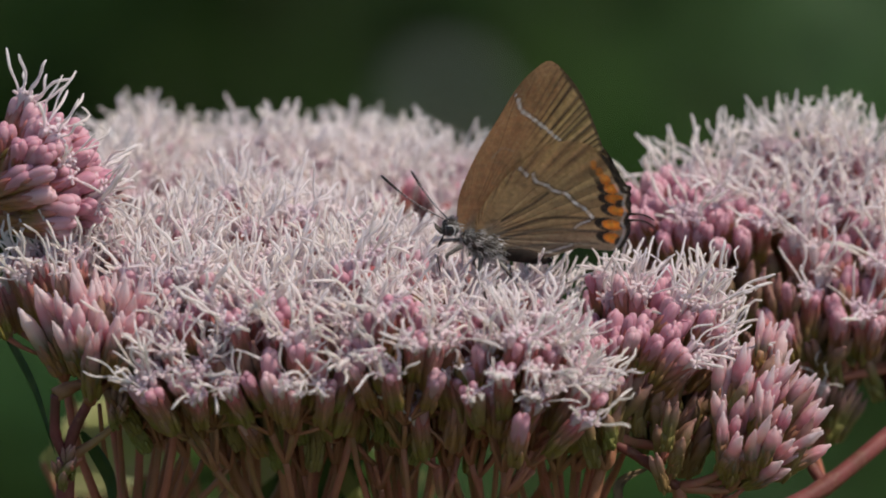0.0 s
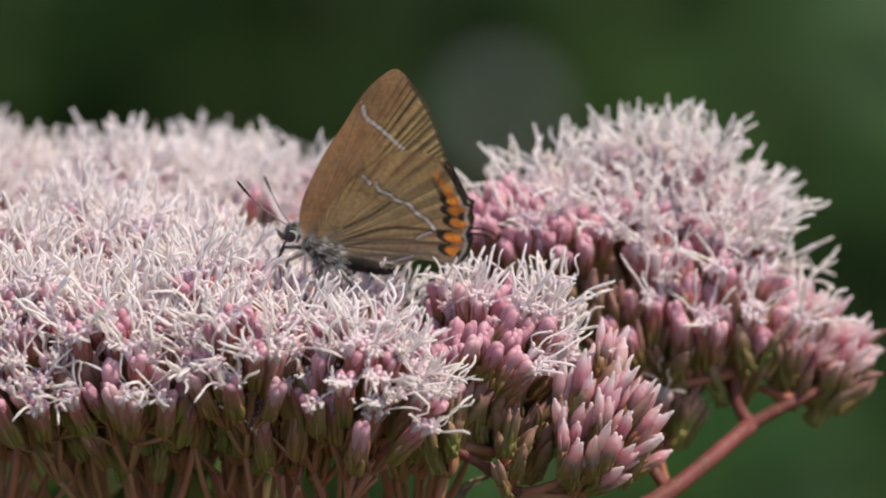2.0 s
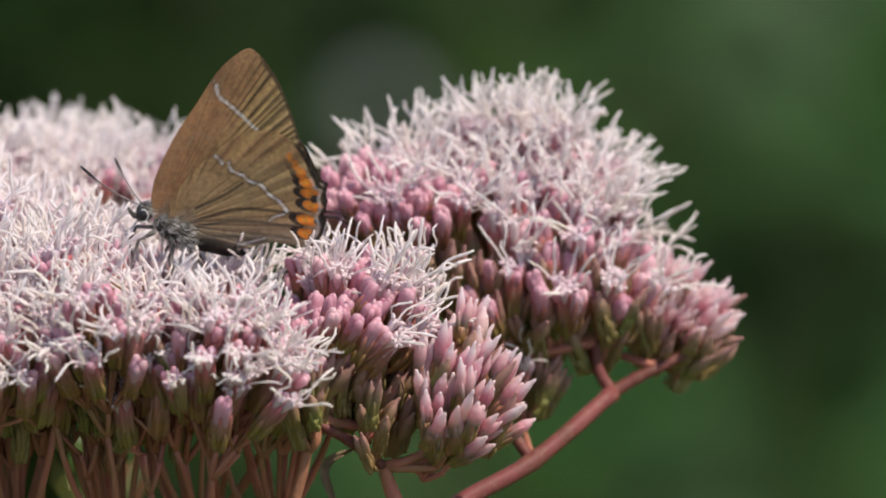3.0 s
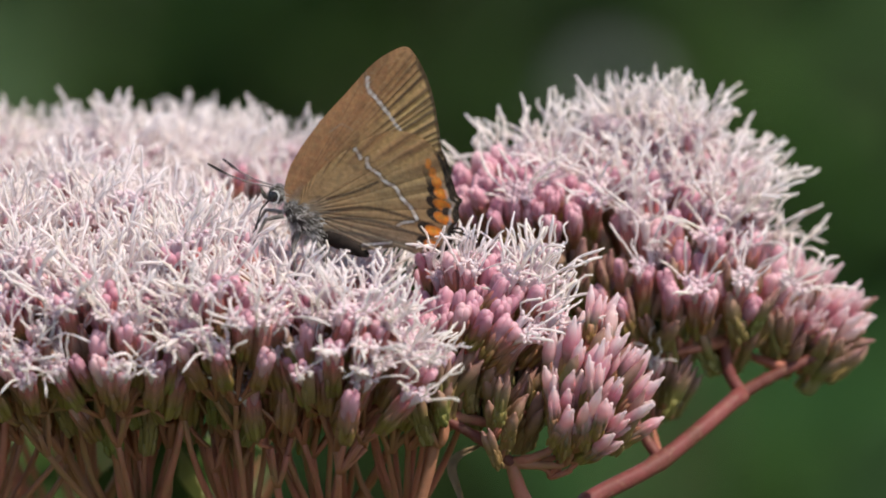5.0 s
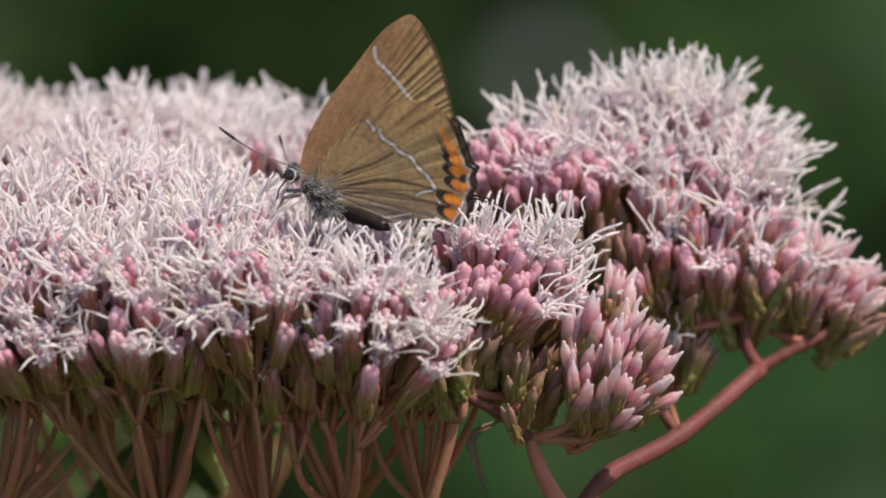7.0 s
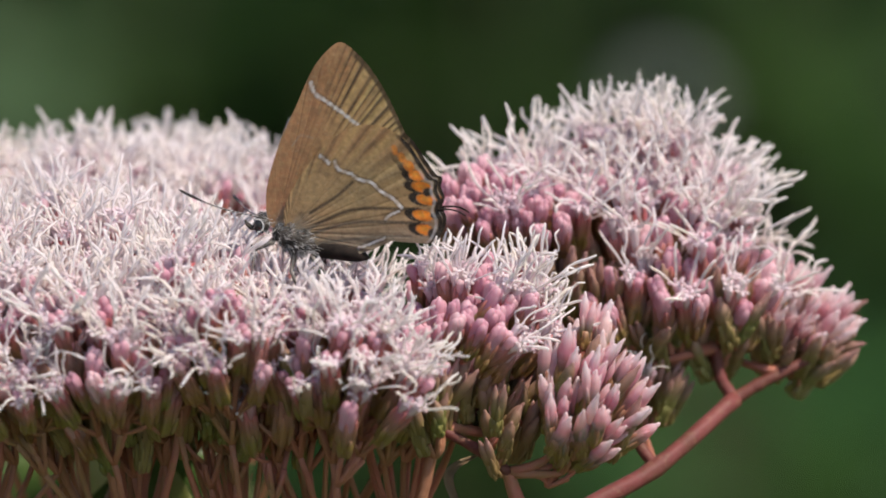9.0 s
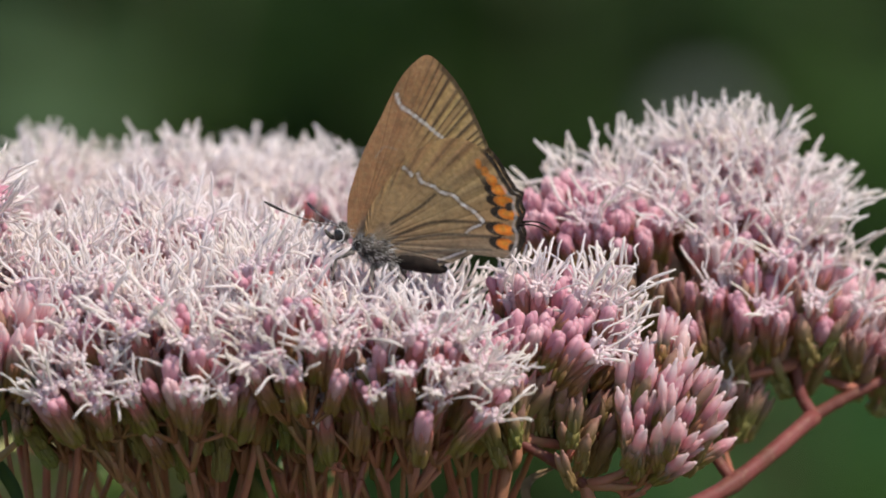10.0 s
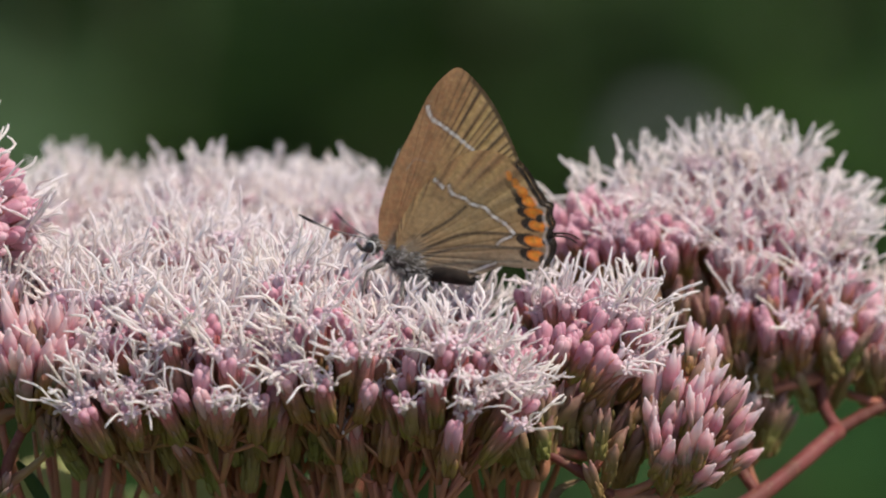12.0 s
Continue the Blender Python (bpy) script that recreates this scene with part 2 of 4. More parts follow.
def open_meshes(full):
    """A head in bloom: its cup with florets, and the long forked styles. full: how many florets are out."""
    cup = bmesh.new()
    seat = cup.verts.new((0, 0, 2.0 * MM))
    bract_cup(cup, 4.7 * MM, 0.70 * MM, seat)
    hair = bmesh.new()
    knot = hair.verts.new((0, 0, 4.4 * MM))
    for i in range(5):
        a = 2 * math.pi * i / 5 + rng.uniform(-0.3, 0.3)
        foot = polar(0.35 * MM, a, 3.7 * MM)
        mouth = polar(rng.uniform(0.60, 1.05) * MM, a, rng.uniform(5.1, 6.1) * MM)
        way = (mouth - foot).normalized()
        if i >= full:
            finger(cup, foot, foot.lerp(mouth, 0.95), 0.46 * MM, 2, 6, DOME, seat)
            continue
        tube(cup, [foot, foot.lerp(mouth, 0.5), foot.lerp(mouth, 0.85), mouth], [0.26 * MM, 0.30 * MM, 0.42 * MM, 0.36 * MM], 6, 1, True, seat)
        s = way.orthogonal().normalized()
        for j in range(5):
            b_ = 2 * math.pi * j / 5
            out = s * math.cos(b_) + way.cross(s) * math.sin(b_)
            finger(cup, mouth + out * 0.25 * MM, mouth + out * 0.78 * MM + way * 0.16 * MM, 0.17 * MM, 1, 4, SPINDLE, seat)
        for j in range(2):
            out = polar(1, a + rng.uniform(-1.5, 1.5), 0)
            lean = way * rng.uniform(0.7, 1.0) + out * rng.uniform(0.0, 0.8)
            curl = Vector((rng.gauss(0, 1), rng.gauss(0, 1), rng.gauss(0, 0.7)))
            curl *= rng.choice((0.25, 0.45, 0.8, 1.4))
            wave, phase = Vector((rng.gauss(0, 0.30), rng.gauss(0, 0.30), 0)), rng.uniform(0, 6.28)
            n, length = 8, rng.uniform(2.9, 5.3) * MM
            p, pts = mouth - way * 0.4 * MM, []
            for k in range(n + 1):
                pts.append(p.copy())
                p = p + (lean + curl * (k / n) ** 1.2 + wave * math.sin(k * 1.1 + phase)).normalized() * length / n
            w = rng.uniform(0.092, 0.128) * MM
            tube(hair, pts, [w * 0.85, w * 0.8, w * 0.85, w * 0.9, w, w * 1.1, w * 1.15, w * 1.05, w * 0.6], 4, 0, True, knot)
    return cup, hair


def bud_mesh(kind):
    """A head still shut: the cup and the pink florets packed in it, blunt and rounded."""
    bm = bmesh.new()
    seat = bm.verts.new((0, 0, 1.5 * MM))
    bract_cup(bm, rng.uniform(3.8, 4.6) * MM, 0.66 * MM, seat)
    n = (4, 5, 5, 3, 4, 5)[kind % 6]
    for i in range(n):
        a = 2 * math.pi * i / n + rng.uniform(-0.3, 0.3)
        finger(bm, polar(0.28 * MM, a, 2.0 * MM), polar(rng.uniform(0.22, 0.40) * MM, a, rng.uniform(5.4, 6.2) * MM), 0.48 * MM, 1, 7, DOME, seat)
    return bm


def spear_mesh(kind):
    """A young head: one or two slender florets that end in a small pale nib, in a green cup of narrow bracts."""
    bm = bmesh.new()
    seat = bm.verts.new((0, 0, 1.5 * MM))
    bract_cup(bm, rng.uniform(2.2, 3.0) * MM, 0.60 * MM, seat)
    n = (1, 2, 1, 3, 1, 2)[kind % 6]
    turn = rng.uniform(0, 6.28)
    for i in range(n):
        a = turn + 2 * math.pi * i / max(n, 2) + rng.uniform(-0.2, 0.2)
        r1 = 0.10 if n == 1 else rng.uniform(0.38, 0.60)
        finger(bm, polar(0.15 * MM, a, 1.4 * MM), polar(r1 * MM, a, rng.uniform(5.7, 7.4) * MM), (0.66, 0.52, 0.46)[n - 1] * MM, 1, 8, NIB, seat)
    for i in range(3):
        a = turn + 2.1 * i
        finger(bm, polar(0.40 * MM, a, 1.2 * MM), polar(0.62 * MM, a, rng.uniform(3.6, 4.8) * MM), 0.26 * MM, 1, 5, SPINDLE, seat)
    return bm


def keep(name, bm, *mats):
    me = bpy.data.meshes.new(name)
    bm.to_mesh(me)
    bm.free()
    for m in mats:
        me.materials.append(m)
    for poly in me.polygons:
        poly.use_smooth = True
    return me


CUPS, HAIRS = [], []
FULL = (5, 4, 4, 5, 3, 4, 5, 3, 4, 3, 2, 4, 5, 4, 3, 4, 5, 4, 3, 5, 4, 3, 2, 2, 3)
SPARSE = [k for k, full_ in enumerate(FULL) if full_ < 4]
for full_ in FULL:
    cup_bm, hair_bm = open_meshes(full_)
    CUPS.append(keep("floret_head", cup_bm, BRACT, COROLLA, BUD))
    HAIRS.append(keep("style_tuft", hair_bm, STYLE))
YOUNGS = [keep("bud", spear_mesh(i), YOUNG, YOUNG) for i in (0, 1, 2, 5, 1, 3)]
BUDS = [keep("bud", bud_mesh(i), BRACT, BUD) for i in range(12)]
SPEARS = [keep("bud", spear_mesh(i), BRACT, SPEAR) for i in range(12)]


def spray(plant, hub, top, axis, r, n, bloom, reach=12.5, stout=0.40, flat=1.0, fan=0.75, uneven=0.55, young=0.0, scale=1.0, shut=BUDS, few=False):
    """A small domed spray of heads on thin stalks that spring from a forked node. All in mm; top is the middle of the dome,
    bloom the share of heads in flower, fan how far the heads lean out, shut the kind of those still closed,
    few: open heads with two or three florets out."""
    top, axis = Vector(top), Vector(axis).normalized()
    rng = random.Random(round(top.x * 10) * 7919 + round(top.y * 10) * 104729 + round(top.z * 10))
    u = axis.orthogonal().normalized()
    v = axis.cross(u)
    node = top - axis * reach
    twig = bmesh.new()
    knot = twig.verts.new(node * MM)
    root = Vector(hub)
    mid = Vector((node.x * 0.78 + root.x * 0.22, node.y * 0.78 + root.y * 0.22, node.z * 0.42 + root.z * 0.58)) + Vector((rng.gauss(0, 0.8), rng.gauss(0, 0.8), rng.gauss(0, 0.5)))
    way = [node.lerp(mid, s).lerp(mid.lerp(root, s), s) for s in (0, 0.2, 0.4, 0.6, 0.8, 1.0)]
    tube(twig, [p * MM for p in way], [stout * w * MM for w in (0.9, 0.85, 0.95, 1.1, 1.3, 1.6)], 7, 0, True, knot)
    turn = rng.uniform(0, 6.28)
    forks = []
    for q in range(5):
        a = turn + 2 * math.pi * q / 5
        f = node + axis * reach * rng.uniform(0.18, 0.32) + (u * math.cos(a) + v * math.sin(a)) * r * 0.26
        forks.append(f)
        tube(twig, [p * MM for p in bend(node, f, -axis * 0.3, 3)], [0.32 * MM, 0.28 * MM, 0.26 * MM, 0.27 * MM], 5, 0, True, knot)
    for q in range(3):
        a = rng.uniform(0, 6.28)
        f = rng.choice(forks + [node])
        out = (axis * rng.uniform(1.2, 2.4) + u * math.cos(a) + v * math.sin(a)).normalized()
        finger(twig, f * MM, (f + out * rng.uniform(1.4, 2.6)) * MM, 0.24 * MM, 0, 5, SPINDLE, knot)
    for i in range(n):
        rad, ang = r * math.sqrt((i + 0.35) / n), turn + i * 2.39996
        rim = (u * math.cos(ang) + v * math.sin(ang)) * rad
        tip = top + rim - axis * (rad * rad / (2 * r * flat))
        tip += Vector((rng.gauss(0, 0.4), rng.gauss(0, 0.4), rng.gauss(0, uneven)))
        way = (axis * reach + rim * fan).normalized()
        way = (way + Vector((rng.gauss(0, 0.09), rng.gauss(0, 0.09), rng.gauss(0, 0.05)))).normalized()
        size = rng.uniform(0.88, 1.12) * scale
        open_now = rng.random() < bloom
        size *= 1.0 if open_now else rng.uniform(0.86, 1.10)
        tall = (5.7 if open_now else 6.3 * rng.uniform(0.75, 1.0) * (1.18 if shut is SPEARS else 1.0)) * size
        foot = tip - way * tall
        f = min(forks, key=lambda p: (p - foot).length)
        tube(twig, [p * MM for p in bend(f, foot + way * 0.15, axis * rng.uniform(-0.4, 0.3), 3)], [0.22 * MM, 0.19 * MM, 0.20 * MM, 0.30 * MM], 5, 0, True, knot)
        m = Matrix.Translation(foot * MM) @ way.to_track_quat("Z", "Y").to_matrix().to_4x4() @ pose(0, 0, 0, 0, 0, rng.uniform(0, 360)) @ Matrix.Diagonal((size, size, size if open_now else tall / 6.3, 1))
        if open_now:
            k = rng.choice(SPARSE) if few else rng.randrange(len(CUPS))
            head = part("floret_head", CUPS[k], None, plant)
            head.matrix_basis = m
            part("style_tuft", HAIRS[k], None, head)
        else:
            head = part("bud", rng.choice(YOUNGS if rng.random() < young else shut), None, plant)
            head.matrix_basis = m
    part("twig", twig, STEM, plant)


def shoot(label, hub, foot):
    """A flowering shoot: an Empty at the ground that carries the stalk up to the hub where its sprays branch."""
    plant = tagged(new("hemp_agrimony"), label, "wildflower", "flowering shoots of hemp agrimony")
    hub, foot = Vector(hub), Vector(foot)
    bm = bmesh.new()
    way = bend(foot, hub, ((hub.x - foot.x) * 0.2, (hub.y - foot.y) * 0.2, 0), 14)
    tube(bm, [p * MM for p in way], [(2.6 - 1.1 * i / 14) * MM for i in range(15)], 9)
    part("stalk", bm, LIMB, plant)
    return plant


def carpet(plant, hubs, middle, rx, ry, gap, lie, n, bloom, r=5.4, skip=lambda x, y: False):
    """A flat head filled with sprays on a staggered grid; its rim leans outwards. lie gives the height at x, y."""
    rows_ = int(ry / (gap * 0.86)) + 1
    for j in range(-rows_, rows_ + 1):
        for i in range(-8, 9):
            x, y = (i + 0.5 * (j % 2)) * gap + rng.gauss(0, 0.6), j * gap * 0.86 + rng.gauss(0, 0.6)
            rho = (abs(x / rx) ** 3 + abs(y / ry) ** 3) ** (1 / 3)
            if rho > 1.0 or skip(middle[0] + x, middle[1] + y):
                continue
            top = (middle[0] + x, middle[1] + y, lie(middle[0] + x, middle[1] + y) + rng.gauss(0, 0.6 if y < -0.5 * ry else 0.75))
            lean = 0.26 * rho ** 2
            rim = y < -0.5 * ry
            hub = min(hubs, key=lambda p: math.hypot(p.x - top[0], 0.8 * (p.y - top[1])))
            spray(plant, hub, top, (x / rx * lean, y / ry * lean, 1), r * (0.94 if rim else 1.0), round(n * 0.85) if rim else n, bloom - 0.16 if rim else bloom, 14.0 if rim else 12.5, 0.40, 1.1 if rim else 1.25, 0.85 if rim else 0.75, 1.3 if rim else 0.7)


UP = 1100
# the broad front head, in full flower
def fork(plant, hub, tops, width):
    """Limbs that rise from the hub and end where their sprays branch off, in mm."""
    ends = [Vector(p) for p in tops]
    for e in ends:
        bm = bmesh.new()
        tube(bm, [p * MM for p in bend(hub, e, Vector((0.16 * (e.x - hub.x), 0.16 * (e.y - hub.y), 0)), 8)], [width * (1.25 - 0.45 * i / 8) * MM for i in range(9)], 8)
        part("limb", bm, STEM, plant)
    return ends


hub_a = Vector((-16, -6, UP - 56))
front = shoot("hemp agrimony with a broad flat head of whitish open florets", hub_a, (-8, 10, -30))


def lie_front(x, y):
    """A tray that rises gently to the back, sinks at its front rim and under the butterfly."""
    sink = min(1.0, max(0.0, (x + 18) / 8)) * min(1.0, max(0.0, (y + 19) / 5))
    return UP - 0.2 + 0.10 * (y + 6) - (3.5 - 2.6 * math.exp(-((x + 19) / 6) ** 2)) * max(0.0, (-9.5 - y) / 9.0) ** 1.3 - 4.8 * sink


def lie_back(x, y):
    return UP + 0.8 - 0.16 * max(0.0, y - 27) - 4.5 * max(0.0, (26 - y) / 11.0) ** 1.5 - 2.0 * max(0.0, (x + 16) / 8.0)


hubs_a = fork(front, hub_a, [(-38, -3, UP - 29), (-23.0, -3, UP - 28.5), (-27, 5, UP - 28), (-13.5, -3, UP - 29), (-15, 6, UP - 28), (-6.5, -3, UP - 28), (-5, 4, UP - 28), (4.0, -10, UP - 15.2), (0.6, -2, UP - 27.5)], 0.60)
carpet(front, hubs_a, (-22, -5.0), 27.5, 15.0, 8.2, lie_front, 15, 0.90, 5.0, lambda x, y: y < -14.2 or (x < -36 and y < -8) or (x > -7.6 and y > -14))
for i in range(40):
    e = Vector((-41 + 1.25 * i + rng.gauss(0, 0.6), (-9, -3, -6, 2)[i % 4] + rng.gauss(0, 1.0), UP - 12.5 + rng.gauss(0, 1.0)))
    fork(front, min(hubs_a[:7] + hubs_a[8:], key=lambda p: math.hypot(p.x - e.x, 0.5 * (p.y - e.y))), [e], 0.24)
# the front rim: sprays that fan out from a node each and hang over, open florets among blunt buds
for hub, top, axis, r, n, bloom in (
        (1, (-34.5, -18.0, UP - 4.6), (-0.30, -0.34, 1), 5.2, 23, 0.66),
        (1, (-25.0, -18.6, UP - 3.2), (-0.05, -0.34, 1), 6.2, 36, 0.62),
        (1, (-30.5, -15.0, UP - 1.6), (-0.2, -0.25, 1), 4.8, 15, 0.72),
        (3, (-15.4, -18.6, UP - 1.7), (-0.10, -0.34, 1), 6.0, 33, 0.62),
        (3, (-20.0, -15.4, UP - 0.8), (-0.1, -0.22, 1), 4.8, 15, 0.72),
        (5, (-9.5, -15.6, UP - 3.0), (-0.1, -0.22, 1), 4.8, 15, 0.72),
        (5, (-4.4, -18.6, UP - 3.6), (0.06, -0.34, 1), 6.0, 31, 0.72),
        (5, (1.4, -18.6, UP - 6.4), (0.45, -0.22, 0.9), 4.2, 12, 0.9)):
    spray(front, hubs_a[hub], top, axis, r, n, bloom, 14.5, 0.32, 0.70, 0.85, 1.25, 0.08, 1.06, BUDS, True)
# beside the butterfly: buds in its shade and white tufts over them
spray(front, hubs_a[6], (-3.4, 1.0, UP - 3.6), (0.1, 0.1, 1), 4.4, 13, 0.6)
spray(front, hubs_a[6], (1.6, -3.0, UP - 5.2), (0.05, -0.1, 1), 4.2, 13, 0.0, 11.0, 0.40, 0.9, 1.0, 0.9, 0.0, 1.18)
spray(front, hubs_a[7], (-0.5, -10.0, UP - 6.6), (0.0, -0.15, 1), 4.6, 14, 0.12)
spray(front, hubs_a[7], (5.2, -8.5, UP - 5.6), (0.10, -0.15, 1), 4.4, 12, 0.0, 10.5, 0.45, 0.8, 1.1, 0.9, 0.0, 1.30)
spray(front, hubs_a[7], (4.0, -6.0, UP - 5.0), (0.1, 0.0, 1), 4.2, 12, 0.12)
spray(front, hubs_a[7], (5.0, -1.5, UP - 3.0), (0.0, 0.0, 1), 4.0, 13, 0.45, 12.0, 0.35, 1.0, 0.8, 1.0)
spray(front, hubs_a[7], (9.6, -4.0, UP - 2.0), (0.20, -0.05, 1), 4.6, 17, 0.55, 12.0, 0.35, 1.1, 0.7, 1.2)
spray(front, hubs_a[7], (11.8, -6.5, UP - 3.2), (0.40, -0.15, 1), 4.6, 19, 0.35, 12.0, 0.35, 1.0, 0.9, 1.0)
spray(front, hubs_a[7], (9.8, -10.5, UP - 4.0), (0.5, -0.25, 1), 4.6, 17, 0.10, 11.0, 0.45, 0.8, 1.0)

# smaller sprays on their way up among the stems
for i in range(24):
    x, row = -41 + 2.1 * i, i % 2
    at = (x + rng.gauss(0, 0.7), (-9, -4)[row] + rng.gauss(0, 0.8), UP - (8.5, 7.5)[row] + rng.gauss(0, 0.8))
    hub = min(hubs_a, key=lambda p: math.hypot(p.x - at[0], 0.8 * (p.y - at[1])))
    spray(front, hub, at, (0.02 * (x + 18), -0.1, 1), 4.6, 9, 0.0, 11.0, 0.30, 0.9, 1.0, 1.2, 0.5, 1.08)
for at in ((6.5, -9.0, UP - 9.5), (8.0, -6.0, UP - 9.0), (10.5, -8.0, UP - 10.0), (3.0, -12.0, UP - 10.5), (12.5, -4.0, UP - 8.5), (13.0, -7.5, UP - 11.0)):
    spray(front, hubs_a[7], at, (0.05 * (at[0] - 5), -0.2, 1), 3.4, 8, 0.0, 7.5, 0.40, 0.9, 1.0, 0.9, 1.0, 1.0)

# the head behind it
hub_d = Vector((-24, 34, UP - 50))
back = shoot("hemp agrimony with a pale flat flower head behind another", hub_d, (-20, 60, -30))
hubs_d = fork(back, hub_d, [(-38, 28, UP - 22), (-27, 24, UP - 22), (-27, 34, UP - 22), (-16, 28, UP - 22)], 0.75)
fork(back, hub_d, [(-46 + 2.9 * i + rng.gauss(0, 0.6), (22, 34, 28)[i % 3] + rng.gauss(0, 1.5), UP - 14 + rng.gauss(0, 1.0)) for i in range(15)], 0.36)
carpet(back, hubs_d, (-27, 28), 19.0, 14.0, 7.9, lie_back, 18, 1.0)

# the domed head beside them, with sprays still in bud low on its side
hub_c = Vector((14.0, -9.0, UP - 27.5))
right = shoot("hemp agrimony with a domed head, half open, half pink buds", hub_c, (4, 0, -30))
node_c, node_u, node_r, node_o = Vector((30.8, 8.0, UP - 17.5)), Vector((29.3, 9.0, UP - 13.0)), Vector((35.0, 9.5, UP - 15.6)), Vector((38.8, 11.0, UP - 14.2))


def bough(plant, points, a, b_):
    """A side stalk through points in mm that thins from the radius a to b_, swollen a little at its nodes."""
    line = smooth(points, 6, False)
    n = len(line) - 1
    bm = bmesh.new()
    tube(bm, [Vector(p) * MM for p in line], [(a + (b_ - a) * i / n) * (1.14 if i % 6 == 0 else 1.0) * MM for i in range(n + 1)], 10)
    part("stalk", bm, LIMB, plant, "pinkish-brown side stalk")


node_l = Vector((17, 6, UP - 13.0))
bough(right, [hub_c, (16.8, -6.0, UP - 24.1), (23.4, 0.0, UP - 21.8), node_c], 0.86, 0.74)
bough(right, [node_c, (29.6, 8.6, UP - 15.6), node_u], 0.60, 0.45)
bough(right, [node_c, (33.0, 8.8, UP - 16.4), node_r, node_o], 0.62, 0.42)
bough(right, [(23.4, 0.0, UP - 21.8), (20.5, 3.0, UP - 18.0), node_l], 0.55, 0.45)
# open florets over the dome
for hub, top, axis, r, n, bloom in (
        (node_l, (10.0, 18, UP + 2.4), (-0.25, 0.1, 1), 4.0, 8, 0.50),
        (node_l, (17.2, 20, UP + 2.8), (-0.12, 0.15, 1), 5.0, 15, 0.95),
        (node_u, (23.5, 21, UP + 5.2), (0, 0.1, 1), 5.4, 18, 0.95),
        (node_u, (24.6, 16.5, UP + 3.0), (0.05, 0, 1), 4.4, 12, 0.85),
        (node_u, (29.2, 18, UP + 2.2), (0.28, 0, 1), 5.0, 16, 0.90),
        (node_u, (20.5, 13, UP + 1.0), (-0.1, -0.05, 1), 4.6, 12, 0.60),
        (node_u, (26.5, 12, UP - 0.6), (0.1, -0.05, 1), 4.8, 13, 0.50),
        (node_r, (32.2, 14, UP - 1.6), (0.40, -0.10, 1), 4.6, 14, 0.80)):
    spray(right, hub, top, axis, r, n, bloom, 13.0, 0.30, 0.85, 0.70, 1.3, 0.0, 1.18)
# blunt pink buds on its shoulder, and long cups under them in the shade
spray(right, node_l, (8.6, 10.5, UP + 2.6), (-0.1, -0.35, 1), 4.4, 44, 0.0, 12.0, 0.28, 1.4, 0.8, 0.6, 0.0, 0.96)
spray(right, node_l, (13.8, 9.5, UP + 1.9), (0.05, -0.35, 1), 4.2, 38, 0.04, 12.0, 0.28, 1.4, 0.8, 0.6, 0.0, 0.96)
spray(right, node_u, (19.2, 6.5, UP - 4.4), (-0.20, -0.2, 1), 3.2, 6, 0.3, 10.5, 0.32, 0.8, 1.2, 0.6, 0.2, 1.05)
spray(right, node_u, (25.5, 7.5, UP - 4.2), (0.0, -0.15, 1), 4.4, 14, 0.12, 10.5, 0.32, 0.7, 1.2, 0.6, 0.3, 1.08)
spray(right, node_u, (31.5, 9.0, UP - 5.4), (0.20, -0.15, 1), 4.2, 14, 0.12, 10.5, 0.32, 0.7, 1.2, 0.6, 0.3, 1.08)
for at in ((9.5, 8.5, UP - 3.4), (12.5, 7.5, UP - 3.8), (16.0, 7.0, UP - 3.6), (18.2, 8.0, UP - 3.4), (18.5, 7.5, UP - 6.6), (21.5, 7.0, UP - 6.4), (25.0, 8.0, UP - 8.2), (29.5, 9.0, UP - 8.8)):
    spray(right, node_l if at[0] < 19 else node_u, at, (0.01 * (at[0] - 20), -0.35, 1), 3.6, 8, 0.0, 8.0, 0.32, 0.9, 1.1, 0.7, 1.0, 1.0)
# slender salmon buds at the end of the bough
spray(right, node_r, (37.4, 12.0, UP - 7.0), (0.35, -0.40, 1), 4.2, 24, 0.0, 9.0, 0.36, 0.8, 1.1, 0.5, 0.08, 1.0, SPEARS)
spray(right, node_o, (41.2, 12.5, UP - 9.4), (0.75, -0.30, 0.9), 4.0, 24, 0.0, 8.0, 0.36, 0.7, 1.2, 0.5, 0.10, 1.0, SPEARS)
spray(right, node_r, (34.6, 9.5, UP - 9.4), (0.1, -0.45, 1), 3.2, 9, 0.0, 7.5, 0.36, 0.8, 1.1, 0.5, 0.75, 0.95, SPEARS)
spray(right, node_o, (40.2, 11.0, UP - 11.6), (0.55, -0.25, 0.9), 3.4, 11, 0.0, 6.0, 0.30, 0.7, 1.2, 0.5, 0.85, 0.9, SPEARS)
# the low spray of slender buds near the fork
node_n = fork(right, hub_c, [(10.2, -10.0, UP - 19.6)], 0.72)[0]
bough(right, [node_n, (7.2, -10.2, UP - 17.2), (4.0, -10.0, UP - 15.4)], 0.50, 0.42)
for top, axis, r, n in (
        ((18.4, -10.0, UP - 6.2), (0.35, -0.10, 1), 4.2, 22),
        ((21.6, -11.0, UP - 9.8), (0.60, -0.20, 0.9), 4.2, 22),
        ((17.0, -14.5, UP - 10.2), (0.20, -0.40, 0.9), 4.0, 18),
        ((20.2, -13.0, UP - 14.2), (0.62, -0.40, 0.65), 3.2, 12)):
    spray(right, node_n, top, axis, r, n, 0.0, 10.5, 0.34, 0.75, 0.75, 0.8, 0.04, 0.94, SPEARS)
